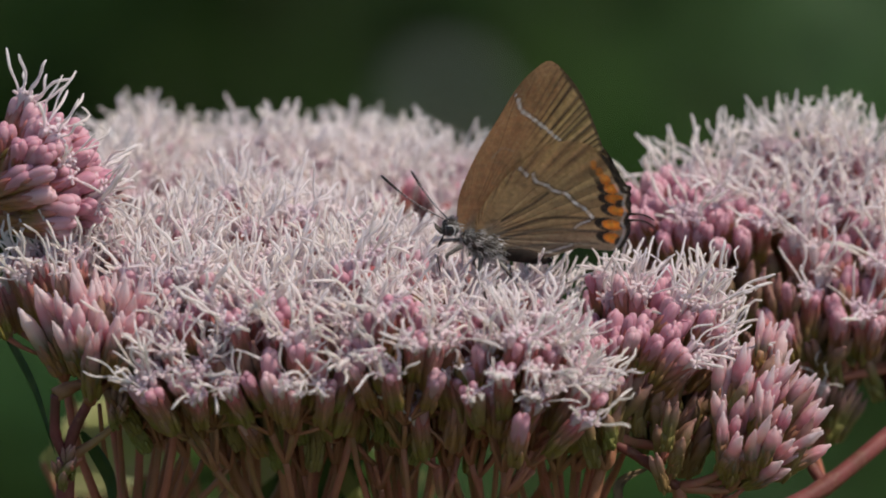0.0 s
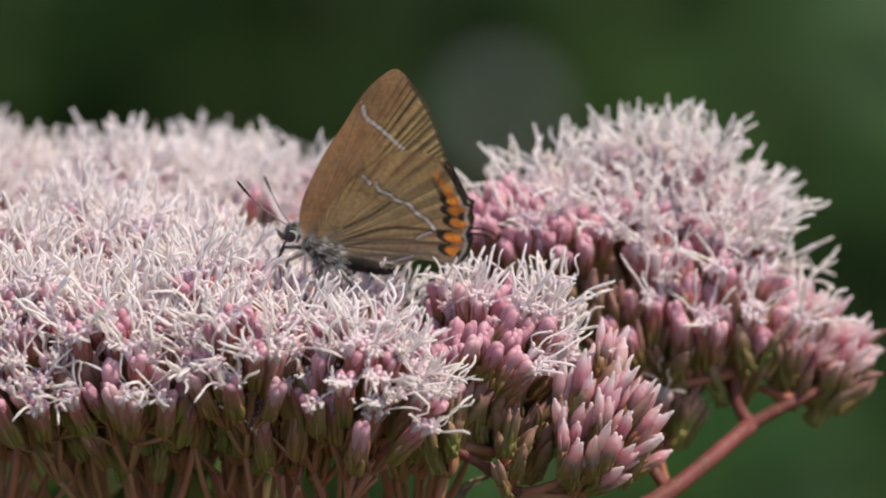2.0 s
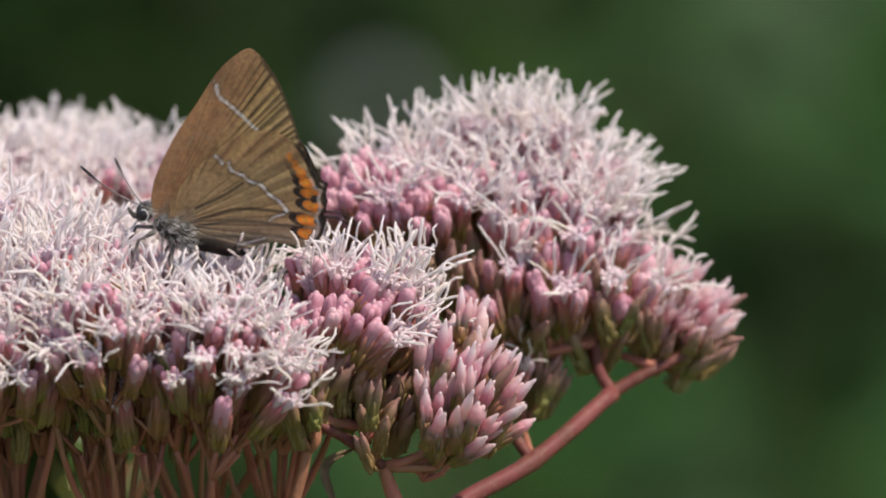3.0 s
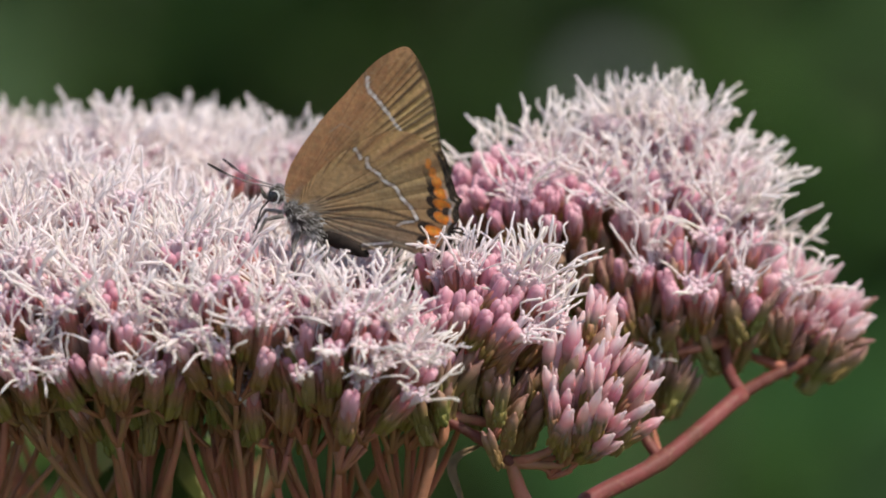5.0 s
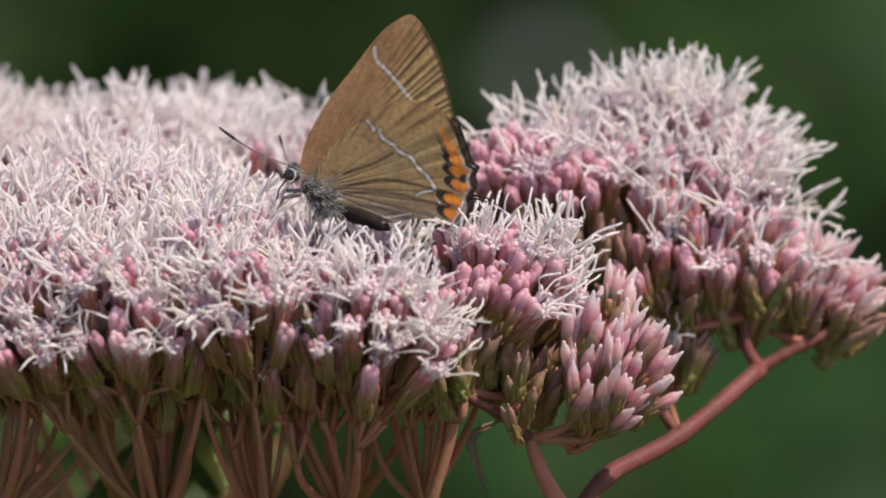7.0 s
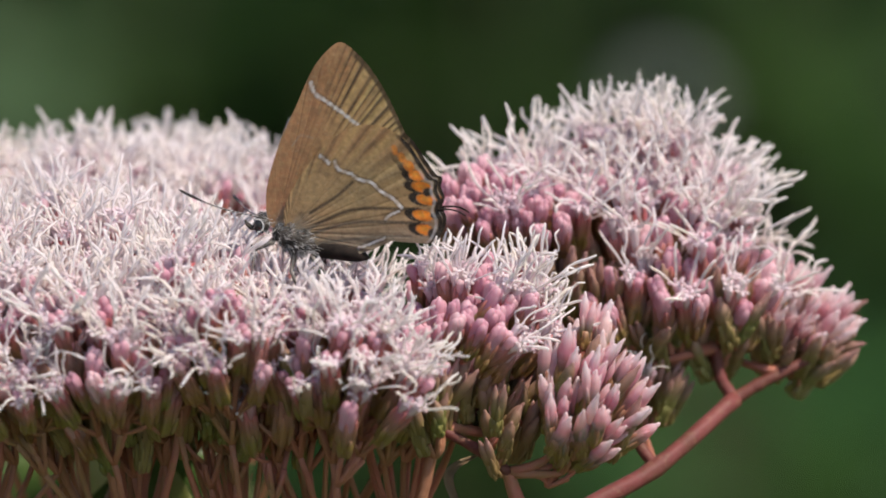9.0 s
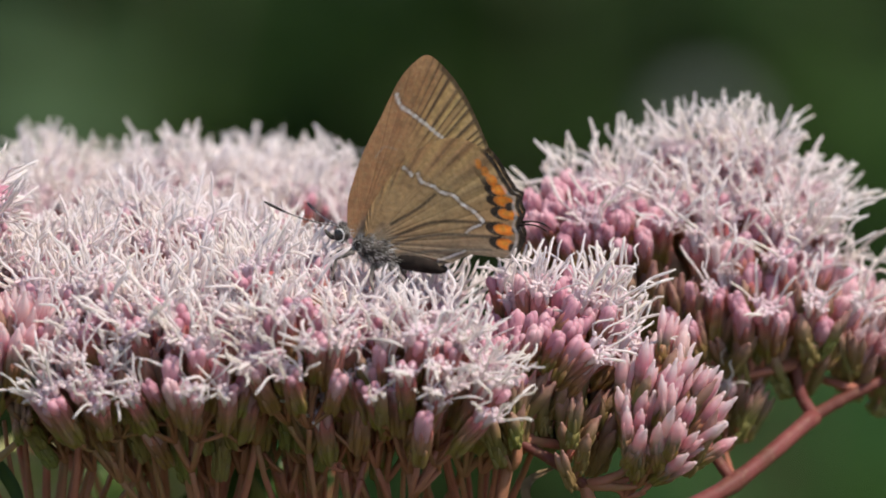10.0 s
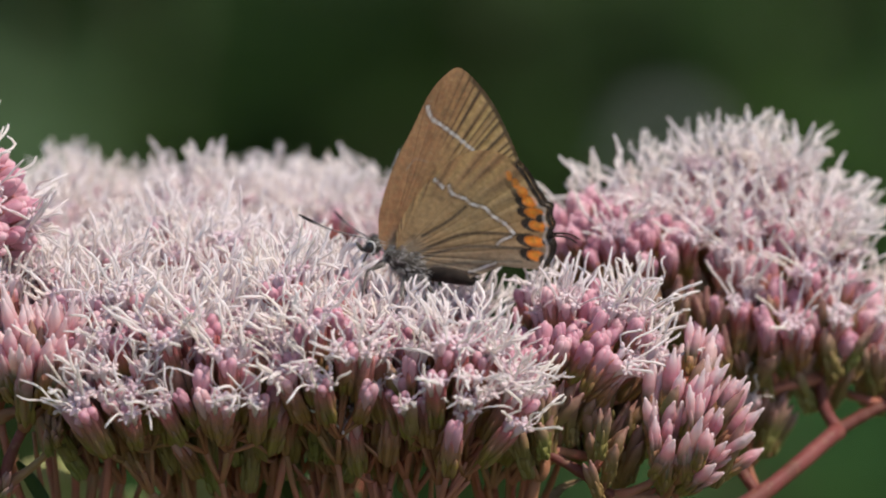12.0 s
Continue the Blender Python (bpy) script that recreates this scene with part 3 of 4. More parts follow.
spray(right, node_n, (9.8, -12.5, UP - 12.6), (0.15, -0.35, 1), 3.2, 7, 0.0, 7.5, 0.34, 0.9, 1.1, 0.8, 0.9, 0.8, SPEARS)
spray(right, (23.4, 0.0, UP - 21.8), (24.6, 9.0, UP - 13.6), (0.25, 0.0, 1), 2.8, 17, 0.1, 7.5, 0.28, 0.7, 1.1, 0.5, 1.0, 0.75, SPEARS)

# the shoot at the side: a leaning spray half in bud above, a tight spray of buds below
hub_e = Vector((-58, -4, UP - 30))
side = shoot("hemp agrimony with leaning sprays of pink buds", hub_e, (-52, 12, -30))
spray(side, hub_e, (-40.6, -6, UP + 7.6), (1, -0.30, 0.40), 6.4, 36, 0.10, 11.0, 0.45, 0.8, 0.9, 0.8, 0.0, 1.15)
spray(side, hub_e, (-44.8, -6, UP + 12.0), (0.60, -0.3, 1), 5.2, 22, 0.16, 10.0, 0.40, 0.9, 0.9, 0.8, 0.0, 1.12)
hub_f, node_f, node_g = Vector((-43.6, -12, UP - 17.5)), Vector((-41.6, -12.5, UP - 12.0)), Vector((-44.6, -12.5, UP - 11.6))
bough(side, [hub_e, (-50, -9, UP - 31), (-44.6, -11, UP - 26), hub_f], 0.95, 0.80)
bough(side, [hub_f, (-43.0, -12.2, UP - 15.0), node_f], 0.55, 0.45)
bough(side, [hub_f, (-44.6, -12.2, UP - 15.2), node_g], 0.50, 0.42)
spray(side, node_f, (-37.0, -15.0, UP - 0.8), (0.30, -0.25, 1), 4.6, 26, 0.0, 10.0, 0.42, 0.8, 1.0, 0.5, 0.0, 1.0, SPEARS)
spray(side, node_g, (-40.8, -15.5, UP - 1.4), (0.05, -0.35, 1), 4.2, 24, 0.0, 10.0, 0.42, 0.8, 1.0, 0.5, 0.05, 1.0, SPEARS)
spray(side, node_g, (-44.4, -12.5, UP - 0.4), (-0.3, -0.2, 1), 3.8, 14, 0.0, 10.0, 0.42, 0.8, 1.0, 0.5, 0.3, 1.0, SPEARS)
for top in ((-43.4, -14.0, UP - 16.6), (-38.4, -14.4, UP - 11.0)):
    spray(side, hub_f, top, (0.1, -0.6, 0.8), 1.2, 6, 0.0, 3.0, 0.35, 1.0, 1.0, 0.4, 1.0, 0.6)


def blade(plant, name, points, width, mat, label):
    """A narrow folded leaf along a bent line, in mm."""
    line = smooth(points, 6, False)
    bm = bmesh.new()
    rows_ = []
    for i, p in enumerate(line):
        s = i / (len(line) - 1)
        w = width * max(math.sin(math.pi * (0.08 + 0.92 * s)), 0.04)
        a = line[min(i + 1, len(line) - 1)] - line[max(i - 1, 0)]
        out = Vector(a).cross(Vector((0.2, 1, 0.3))).normalized() * w
        mid = Vector(p)
        rows_.append([bm.verts.new((mid + q) * MM) for q in (-out + Vector((0, -0.3 * w, 0)), Vector((0, 0.1, 0)), out + Vector((0, -0.3 * w, 0)))])
    for lo, hi in zip(rows_, rows_[1:]):
        for k in range(2):
            bm.faces.new((lo[k], lo[k + 1], hi[k + 1], hi[k]))
    bmesh.ops.solidify(bm, geom=bm.faces[:], thickness=0.08 * MM)
    part(name, bm, mat, plant, label)


blade(side, "leaf", [(-52, -4, UP - 3), (-49.4, -6.7, UP - 7.2), (-46.5, -9.8, UP - 11.8), (-44.6, -12.5, UP - 17)], 0.42, LEAF_GREEN, "narrow green leaf")
blade(side, "leaf", [(-42.5, -8, UP - 16), (-41.2, -8.1, UP - 17.8), (-39.9, -8.6, UP - 20.2), (-39.4, -9, UP - 24)], 0.7, LEAF_GREEN, "narrow green leaf")
# leaves low on the shoot behind, each on a thin petiole from its stalk
for at, way, wide, mat in (
        ((-47, 60, UP - 38), (9, 2, 6), 5.0, LEAF_PALE), ((-40, 62, UP - 42), (10, 0, 7), 5.0, LEAF_GREEN), ((-30, 60, UP - 40), (9, -3, 5), 4.5, LEAF_PALE),
        ((-21, 62, UP - 42), (-8, 3, 8), 4.0, LEAF_PALE), ((-30, 14, UP - 33), (16, 3, 9), 4.5, LEAF_GREEN), ((-18, 16, UP - 31), (-10, 2, 9), 4.0, LEAF_PALE),
        ((-47, 20, UP - 26), (11, -3, 2), 2.6, LEAF_PALE), ((-46.5, 75, UP - 38.5), (4.5, 2, 2), 2.2, LEAF_PALE), ((-38, 75, UP - 43), (8, 1, 1.5), 2.6, LEAF_PALE),
        ((-43, 76, UP - 39), (6, 1, -1), 2.0, LEAF_BLUSH), ((-44, 78, UP - 39.5), (6, 0, -2), 1.2, LEAF_BLUSH), ((-26, 75, UP - 41), (2, 1, 4), 1.4, LEAF_BLUSH),
        ((-22, 78, UP - 42), (3, 1, 4), 1.4, LEAF_BLUSH), ((-16, 75, UP - 43), (3, 0, 3), 1.6, LEAF_PALE)):
    p_, w_ = Vector(at), Vector(way)
    kind_ = {LEAF_PALE: "pale yellow-green leaf", LEAF_BLUSH: "pinkish withering leaf"}.get(mat, "")
    blade(back, "leaf", [p_, p_ + w_ * 0.4 + Vector((0, 0, 1)), p_ + w_ * 0.8, p_ + w_ * 1.1 - Vector((0, 0, 1.5))], wide, mat, kind_)
    bm_ = bmesh.new()
    tube(bm_, [p * MM for p in bend(p_, (-23.0, 39.0, UP - 66 + 0.2 * (p_.z - UP)), (0, 0, -3), 6)], [0.35 * MM] * 7, 6)
    part("petiole", bm_, STEM, back)
blade(right, "withered_leaf", [(7.5, -9, UP - 18.2), (5.6, -9.1, UP - 19.0), (4.9, -9.3, UP - 20.2), (5.6, -9.8, UP - 22.5), (6.3, -10.2, UP - 25)], 0.45, DRY, "curled brown withered leaf")
SHOOTS = (front, back, right, side)


# ---- the butterfly ----
def away(xz, line):
    """How far each point lies from a broken line, in mm."""
    best = np.full(len(xz), 99.0)
    for a, b_ in zip(line[:-1], line[1:]):
        ab = b_ - a
        s = np.clip(((xz - a) @ ab) / (ab @ ab + 1e-9), 0, 1)
        best = np.minimum(best, np.hypot(*(xz - a - s[:, None] * ab).T))
    return best


def soft(v, a, b_):
    s = np.clip((v - a) / (b_ - a), 0, 1)
    return s * s * (3 - 2 * s)


def wing_mesh(name, root, outline, paint, rings=120, around=260):
    """A thin scaled wing in the plane y = 0, pleated along the veins that fan out from its root. paint gives the colour fields."""
    edge = smooth(outline, 24)
    step = np.r_[0, np.cumsum(np.hypot(*np.diff(np.r_[edge, edge[:1]], axis=0).T))]
    at = np.linspace(0, step[-1], around, endpoint=False)
    loop = np.stack([np.interp(at, step, np.r_[edge[:, k], edge[:1, k]]) for k in (0, 1)], 1)
    root = np.array(root)
    s = (np.arange(1, rings + 1) / rings) ** 0.8
    xz = np.r_[root[None], (root + s[:, None, None] * (loop - root)[None]).reshape(-1, 2)]
    out = np.r_[0, np.repeat(s, around)]
    fields, lift = paint(xz, out)
    wob = np.array([noise.noise(Vector((x * 0.25, z * 0.25, 3.0))) for x, z in xz]) * 0.15
    verts = np.stack([xz[:, 0], lift + wob, xz[:, 1]], 1) * MM
    faces = [(0, 1 + (k + 1) % around, 1 + k) for k in range(around)]
    for j in range(rings - 1):
        a, b_ = 1 + j * around, 1 + (j + 1) * around
        faces += [(a + k, a + (k + 1) % around, b_ + (k + 1) % around, b_ + k) for k in range(around)]
    me = bpy.data.meshes.new(name)
    me.from_pydata(verts.tolist(), [], faces)
    for key, val in fields.items():
        me.attributes.new(key, "FLOAT", "POINT").data.foreach_set("value", np.clip(val, 0, 1).astype(np.float32))
    me.materials.append(WING)
    for poly in me.polygons:
        poly.use_smooth = True
    return me


def ray_lines(xz, root, ends, width):
    """Fine vein lines from the root to each end."""
    f = np.zeros(len(xz))
    root = np.array(root)
    for e in ends:
        e = np.array(e)
        line = smooth([root, root + (e - root) * 0.55 + np.array([0.12, -0.1]), e], 8, False)
        d = away(xz, line)
        f = np.maximum(f, soft(-d, -width, -width * 0.35))
    return f


FORE_ROOT, HIND_ROOT = (1.2, -0.5), (2.4, -0.9)
FORE = [(0.8, -0.1), (0.70, 2.1), (1.3, 4.2), (2.7, 7.2), (4.5, 10.1), (6.35, 13.1), (7.9, 14.65), (9.1, 15.2),
        (10.15, 14.4), (11.3, 12.8), (12.2, 11.0), (12.95, 8.9), (13.6, 6.8), (13.9, 5.2), (11.0, 2.0), (6.0, -0.5), (2.5, -1.2)]
HIND = [(2.1, -0.7), (2.6, 1.9), (4.9, 4.9), (7.4, 7.0), (9.8, 7.85), (11.7, 7.6), (13.0, 6.8), (14.0, 5.7), (14.9, 3.8),
        (15.6, 2.5), (16.1, 2.15), (15.9, 1.3), (16.1, 0.4), (15.75, -0.5), (16.0, -1.4), (15.6, -2.6), (14.8, -3.4), (13.6, -3.15),
        (12.1, -2.55), (10.7, -2.95), (9.3, -3.35), (8.0, -3.6), (6.6, -3.7), (5.2, -3.2), (3.8, -2.0)]


def fore_paint(xz, out):
    x, z = xz[:, 0], xz[:, 1]
    ends = [(5.9, 12.4), (7.6, 14.3), (8.9, 15.0), (9.9, 14.4), (10.8, 13.3), (11.5, 12.2), (12.1, 10.9), (12.6, 9.7), (13.0, 8.5), (13.4, 7.3), (13.8, 6.0)]
    ang = np.arctan2(z + 0.5, x - 1.2)
    fan = soft(out, 0.52, 0.84) * soft(-ang, -1.16, -0.98)
    pleat = np.sin(ang * 132 + 1.7 * np.sin(ang * 31))
    n = np.array([noise.noise(Vector((a * 46, b_ * 3, 1.0))) for a, b_ in zip(ang, out)])
    mott = np.array([noise.noise(Vector((a * 1.1, b_ * 1.1, 6.0))) for a, b_ in xz])
    line = away(xz, smooth([(6.1, 12.1), (6.4, 11.05), (7.6, 10.0), (9.7, 7.9)], 8, False))
    wig = np.array([noise.noise(Vector((a * 2.2, b_ * 2.2, 9.0))) for a, b_ in xz])
    edge = soft(out, 0.975, 0.99)
    jag = np.array([noise.noise(Vector((a * 5, b_ * 5, 2.0))) for a, b_ in xz])
    cell = away(xz, np.array([(3.7, 6.7), (4.6, 7.6), (5.6, 7.2)]))
    stripe = fan * soft(-pleat, 0.35, 0.95) * np.clip(0.78 + 0.7 * n, 0, 1)
    ribs = ray_lines(xz, FORE_ROOT, ends, 0.11) * soft(out, 0.15, 0.35)
    return {"pale": soft(-line - 0.10 * jag, -0.21, -0.09) * (0.78 + 0.22 * np.sin(x * 7 - z * 7)),
            "gold_sheen": np.maximum(fan * soft(pleat, -0.6, 0.5) * (0.78 + 0.9 * n), 0.16 + 0.25 * mott) * (0.55 + 0.45 * soft(-ang, -1.05, -0.85)),
            "dusk": np.maximum.reduce([stripe, edge * 0.85 * soft(-ang, -1.06, -1.0), ribs * 0.14, soft(-mott, 0.0, 0.6) * 0.16]),
            "warm": np.clip(soft(ang, 0.70, 1.15) * (0.80 + 0.4 * wig) + 0.15 * mott, 0, 1), "grey": soft(-out, -0.18, -0.04) * 0.5 + soft(-cell, -0.14, -0.05) * 0.35,
            "dark": soft(line, 0.12, 0.22) * soft(-line, -0.40, -0.22) * soft(z - x, 0.3, 1.2) * 0.5, "orange": x * 0, "amber": x * 0}, fan * pleat * 0.08 + ribs * 0.03 + n * 0.02 * out


def hind_paint(xz, out):
    x, z = xz[:, 0], xz[:, 1]
    ends = [(11.6, 7.4), (13.0, 6.4), (14.2, 5.0), (15.0, 3.4), (15.7, 1.7), (15.7, 0.1), (15.5, -1.3), (14.9, -2.9), (12.2, -2.3), (9.4, -3.1)]
    ang = np.arctan2(z + 0.9, x - 2.4)
    pleat = np.sin(ang * 44 + np.sin(ang * 17))
    n = np.array([noise.noise(Vector((a * 40, b_ * 3, 4.0))) for a, b_ in zip(ang, out)])
    fan = soft(out, 0.45, 0.9)
    wig = np.array([noise.noise(Vector((a * 2.2, b_ * 2.2, 5.0))) for a, b_ in xz])
    w_lines = [[(6.10, 5.55), (6.45, 5.25), (6.78, 4.78)], [(7.30, 4.92), (7.55, 4.15), (8.45, 3.72), (9.3, 3.0), (10.3, 2.62), (10.95, 1.80), (11.9, 1.05), (12.6, 0.1)],
               [(11.0, -0.75), (11.6, -0.35), (12.3, -0.2)], [(8.3, -3.05), (9.5, -2.75), (10.7, -2.45)]]
    d = np.full(len(xz), 99.0)
    for k, l in enumerate(w_lines):
        d = np.minimum(d, away(xz, smooth(l, 8, False)) + (0.06 if k > 1 else 0.03))
    moons = [((12.63, 5.35), 0.20), ((13.13, 4.60), 0.25), ((13.63, 3.80), 0.34), ((14.13, 2.85), 0.48), ((14.38, 1.8), 0.60), ((14.68, 0.6), 0.64), ((14.13, -0.75), 0.64), ((14.18, -2.05), 0.56)]
    orange, amber, arc, spot = (np.zeros(len(xz)) for _ in range(4))
    for (mx, mz), r in moons:
        u, v = (x - mx - 0.34 * r + 0.05 * wig) / (r * 1.46), (z - mz + 0.25 * (x - mx)) / 0.51
        d_ = np.hypot(u, v)
        lune = soft(-d_, -1.06, -0.86)
        orange = np.maximum(orange, lune)
        amber = np.maximum(amber, soft(-np.hypot(u + 0.15, v - 0.1), -0.75, -0.1) * 0.65)
        arc = np.maximum(arc, soft(-np.hypot((x - mx + 0.45 - 0.3 * r) / (r * 1.7), v * 0.86), -1.10, -0.98))
    for (mx, mz), r in (((15.05, 1.2), 0.55), ((15.2, 2.5), 0.34), ((15.25, -0.9), 0.34), ((15.0, -2.5), 0.60), ((14.75, 3.6), 0.26), ((15.6, -1.0), 0.4), ((15.55, 0.2), 0.3)):
        spot = np.maximum(spot, soft(-np.hypot(x - mx, z - mz), -r, -r * 0.6))
    fade = (1 - spot) * (1 - 0.4 * soft(z, 2.8, 5.6))
    orange, amber = orange * fade, amber * fade
    rim = arc * soft(-z, -5.6, -3.0)
    margin = soft(out, 0.965, 0.98) * soft(x, 12.6, 13.6)
    # shade in the folds of the wing, drawn as dark lines in the colour
    fold_shade = np.minimum.reduce([away(xz, smooth(l, 8, False)) for l in ([(3.4, -1.5), (8.0, -0.7), (13.2, -1.35)], [(3.2, -1.2), (8.0, 0.4), (13.2, -0.1)], [(4.2, -2.2), (9.0, -2.2), (13.0, -2.5)], [(4.5, 0.6), (7.0, 1.8), (8.6, 2.9)])])
    edge_pale = soft(out, 0.945, 0.955) * soft(-out, -0.972, -0.965) * soft(x, 14.0, 15.0)
    jag = np.array([noise.noise(Vector((a * 5, b_ * 5, 2.0))) for a, b_ in xz])
    veins = ray_lines(xz, HIND_ROOT, ends, 0.13)
    # darker colour towards the lower edge
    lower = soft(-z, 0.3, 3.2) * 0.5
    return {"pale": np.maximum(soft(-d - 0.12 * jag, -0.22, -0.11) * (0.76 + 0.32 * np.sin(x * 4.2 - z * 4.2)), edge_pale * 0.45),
            "gold_sheen": fan * soft(pleat, -0.2, 0.7) * 0.45 * soft(z, 1, 5) + 0.06 * soft(z, -1, 4) + 0.2 * wig * soft(z, -1, 3), "dusk": np.maximum.reduce([veins * 0.15, 0.9 * lower + soft(-n, 0.15, 0.6) * 0.16, soft(-fold_shade, -0.28, -0.03) * 0.85, fan * soft(-pleat, 0.5, 0.95) * 0.45 * soft(z, 1, 4)]),
            "warm": np.maximum(soft(-z, -1, 3) * 0.22, soft(z, 3.2, 6.5) * 0.45) + wig * 0.2, "grey": np.maximum(soft(-out, -0.25, -0.04) * 0.6, soft(-z, -0.5, 3.0) * 0.45),
            "dark": np.maximum.reduce([rim * (1 - orange), spot, margin, soft(d, 0.10, 0.2) * soft(-d, -0.42, -0.2) * 0.5]), "orange": orange, "amber": amber}, fan * pleat * 0.045 + veins * 0.03 + n * 0.02 * out


def ball(bm, middle, size, turn=0.0, rings=10, sides=14):
    """An egg-shaped body in mm, leaning by turn degrees in the plane of the wings."""
    m = pose(middle[0] * MM, middle[1] * MM, middle[2] * MM, 0, turn, 0) @ Matrix.Diagonal((size[0] * MM, size[1] * MM, size[2] * MM, 1))
    bmesh.ops.create_uvsphere(bm, u_segments=sides, v_segments=rings, radius=1.0, matrix=m)


def fuzz(bm, middle, size, turn, count, length):
    """Short tapering hairs that stand off an egg-shaped body and lie backwards."""
    base = pose(middle[0], middle[1], middle[2], 0, turn, 0)
    for _ in range(count):
        d = Vector((rng.gauss(0, 1), rng.gauss(0, 1), rng.gauss(0, 1))).normalized()
        foot = base @ Vector((d.x * size[0], d.y * size[1], d.z * size[2]))
        way = (base.to_3x3() @ d + Vector((0.9, 0, -0.25)) + Vector((rng.gauss(0, 0.25), rng.gauss(0, 0.25), rng.gauss(0, 0.25)))).normalized()
        l = length * rng.uniform(0.5, 1.2)
        tube(bm, [foot * MM, (foot + way * l * 0.6) * MM, (foot + way * l + Vector((0, 0, -0.12 * l))) * MM], [0.035 * MM, 0.028 * MM, 0.006 * MM], 3, 0, False)


def butterfly():
    bug = tagged(new("butterfly"), "brown butterfly with closed wings, white streaks and an orange band", "butterfly")
    fore = wing_mesh("forewing", FORE_ROOT, FORE, fore_paint)
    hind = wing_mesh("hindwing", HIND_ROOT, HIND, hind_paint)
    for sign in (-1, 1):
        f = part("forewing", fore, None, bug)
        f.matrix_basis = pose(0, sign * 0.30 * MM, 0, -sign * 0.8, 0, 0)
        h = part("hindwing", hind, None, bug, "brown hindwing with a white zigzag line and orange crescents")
        h.matrix_basis = pose((0.25 if sign > 0 else 0) * MM, sign * 0.62 * MM, 0, -sign * 1.2, 0, 0)
        tail = bmesh.new()
        tube(tail, [Vector(p) * MM for p in bend((15.7, 0, -0.5), (18.1, -0.2, -1.25), (0.15, 0, 0.28), 8)], [0.14 * MM, 0.12 * MM, 0.10 * MM, 0.09 * MM, 0.08 * MM, 0.08 * MM, 0.08 * MM, 0.08 * MM, 0.05 * MM], 5)
        part("tail", tail, DARK, h, "thin black tail")
    bm = bmesh.new()
    ball(bm, (2.9, 0, -1.75), (2.35, 1.15, 1.2), 32)
    thorax = part("thorax", bm, FUR, bug, "grey furry thorax")
    bm = bmesh.new()
    fuzz(bm, (2.9, 0, -1.75), (2.35, 1.15, 1.2), 32, 700, 0.7)
    part("fur", bm, HAIR, thorax)
    bm = bmesh.new()
    prof = [(0, 0.75), (0.15, 1.0), (0.4, 1.05), (0.65, 0.95), (0.85, 0.7), (1.0, 0.2)]
    a, b_ = Vector((4.4, 0, -2.7)), Vector((9.0, 0, -4.2))
    tube(bm, [(a.lerp(b_, s) + Vector((0, 0, 0.25 * math.sin(s * 3)))) * MM for s, _ in prof], [w * 0.85 * MM for _, w in prof], 12)
    part("abdomen", bm, DARK, bug, "dark brown abdomen")
    bm = bmesh.new()
    ball(bm, (0.05, 0, 0.05), (0.75, 0.85, 0.85), 20)
    head = part("head", bm, FUR, bug)
    bm = bmesh.new()
    fuzz(bm, (0.05, 0, 0.1), (0.75, 0.75, 0.85), 20, 160, 0.45)
    part("fur", bm, HAIR, head)
    for sign in (-1, 1):
        bm = bmesh.new()
        ball(bm, (-0.22, sign * 0.62, 0.05), (0.46, 0.34, 0.62), 18)
        part("eye", bm, EYE_MAT, head, "black oval eye")
        bm = bmesh.new()
        loop = [Vector((-0.20 + 0.44 * math.cos(q), sign * 0.80, 0.05 + 0.58 * math.sin(q))) * MM for q in (-2.0 + i / 3 for i in range(13))]
        tube(bm, loop, [0.055 * MM] * 13, 5)
        part("eye_rim", bm, RIM, head, "white rim of scales")
        bm = bmesh.new()
        tube(bm, [Vector(p) * MM for p in ((-0.45, sign * 0.3, -0.35), (-0.95, sign * 0.32, -0.2), (-1.3, sign * 0.3, 0.2), (-1.45, sign * 0.28, 0.5))], [0.16 * MM, 0.19 * MM, 0.14 * MM, 0.04 * MM], 6)
        part("palp", bm, FUR, head)
    bm = bmesh.new()
    tube(bm, [Vector(p) * MM for p in ((-0.55, 0, -0.55), (-1.1, -0.1, -1.5), (-1.25, -0.2, -2.9), (-1.0, -0.2, -4.2))], [0.10 * MM, 0.08 * MM, 0.07 * MM, 0.05 * MM], 5)
    part("proboscis", bm, DARK, head)
    for hip, knee, ankle, toe in (
            ((0.9, -1.6), (-0.6, -1.9), (-1.1, -3.4), (-1.4, -4.6)),
            ((2.6, -2.7), (2.2, -4.2), (2.6, -5.6), (2.9, -6.8)),
            ((3.9, -3.1), (4.7, -3.9), (5.6, -5.5), (6.0, -7.1))):
        for sign in (-1, 1):
            bm = bmesh.new()
            pts = [(hip[0], sign * 0.6, hip[1]), (knee[0], sign * 1.5, knee[1]), (ankle[0], sign * 1.8, ankle[1]), (toe[0], sign * 2.0, toe[1])]
            w = []
            line = []
            for (p, q), (r0, r1) in zip(zip(pts, pts[1:]), ((0.24, 0.17), (0.17, 0.12), (0.10, 0.07))):
                for s in (0, 0.35, 0.8):
                    line.append(Vector(p).lerp(Vector(q), s) * MM)
                    w.append((r0 + (r1 - r0) * s) * MM)
            line.append(Vector(pts[-1]) * MM)
            w.append(0.05 * MM)
            tube(bm, line, w, 6)
            part("leg", bm, LEG_MAT, bug, "dark leg ringed with pale scales")
    feelers = []
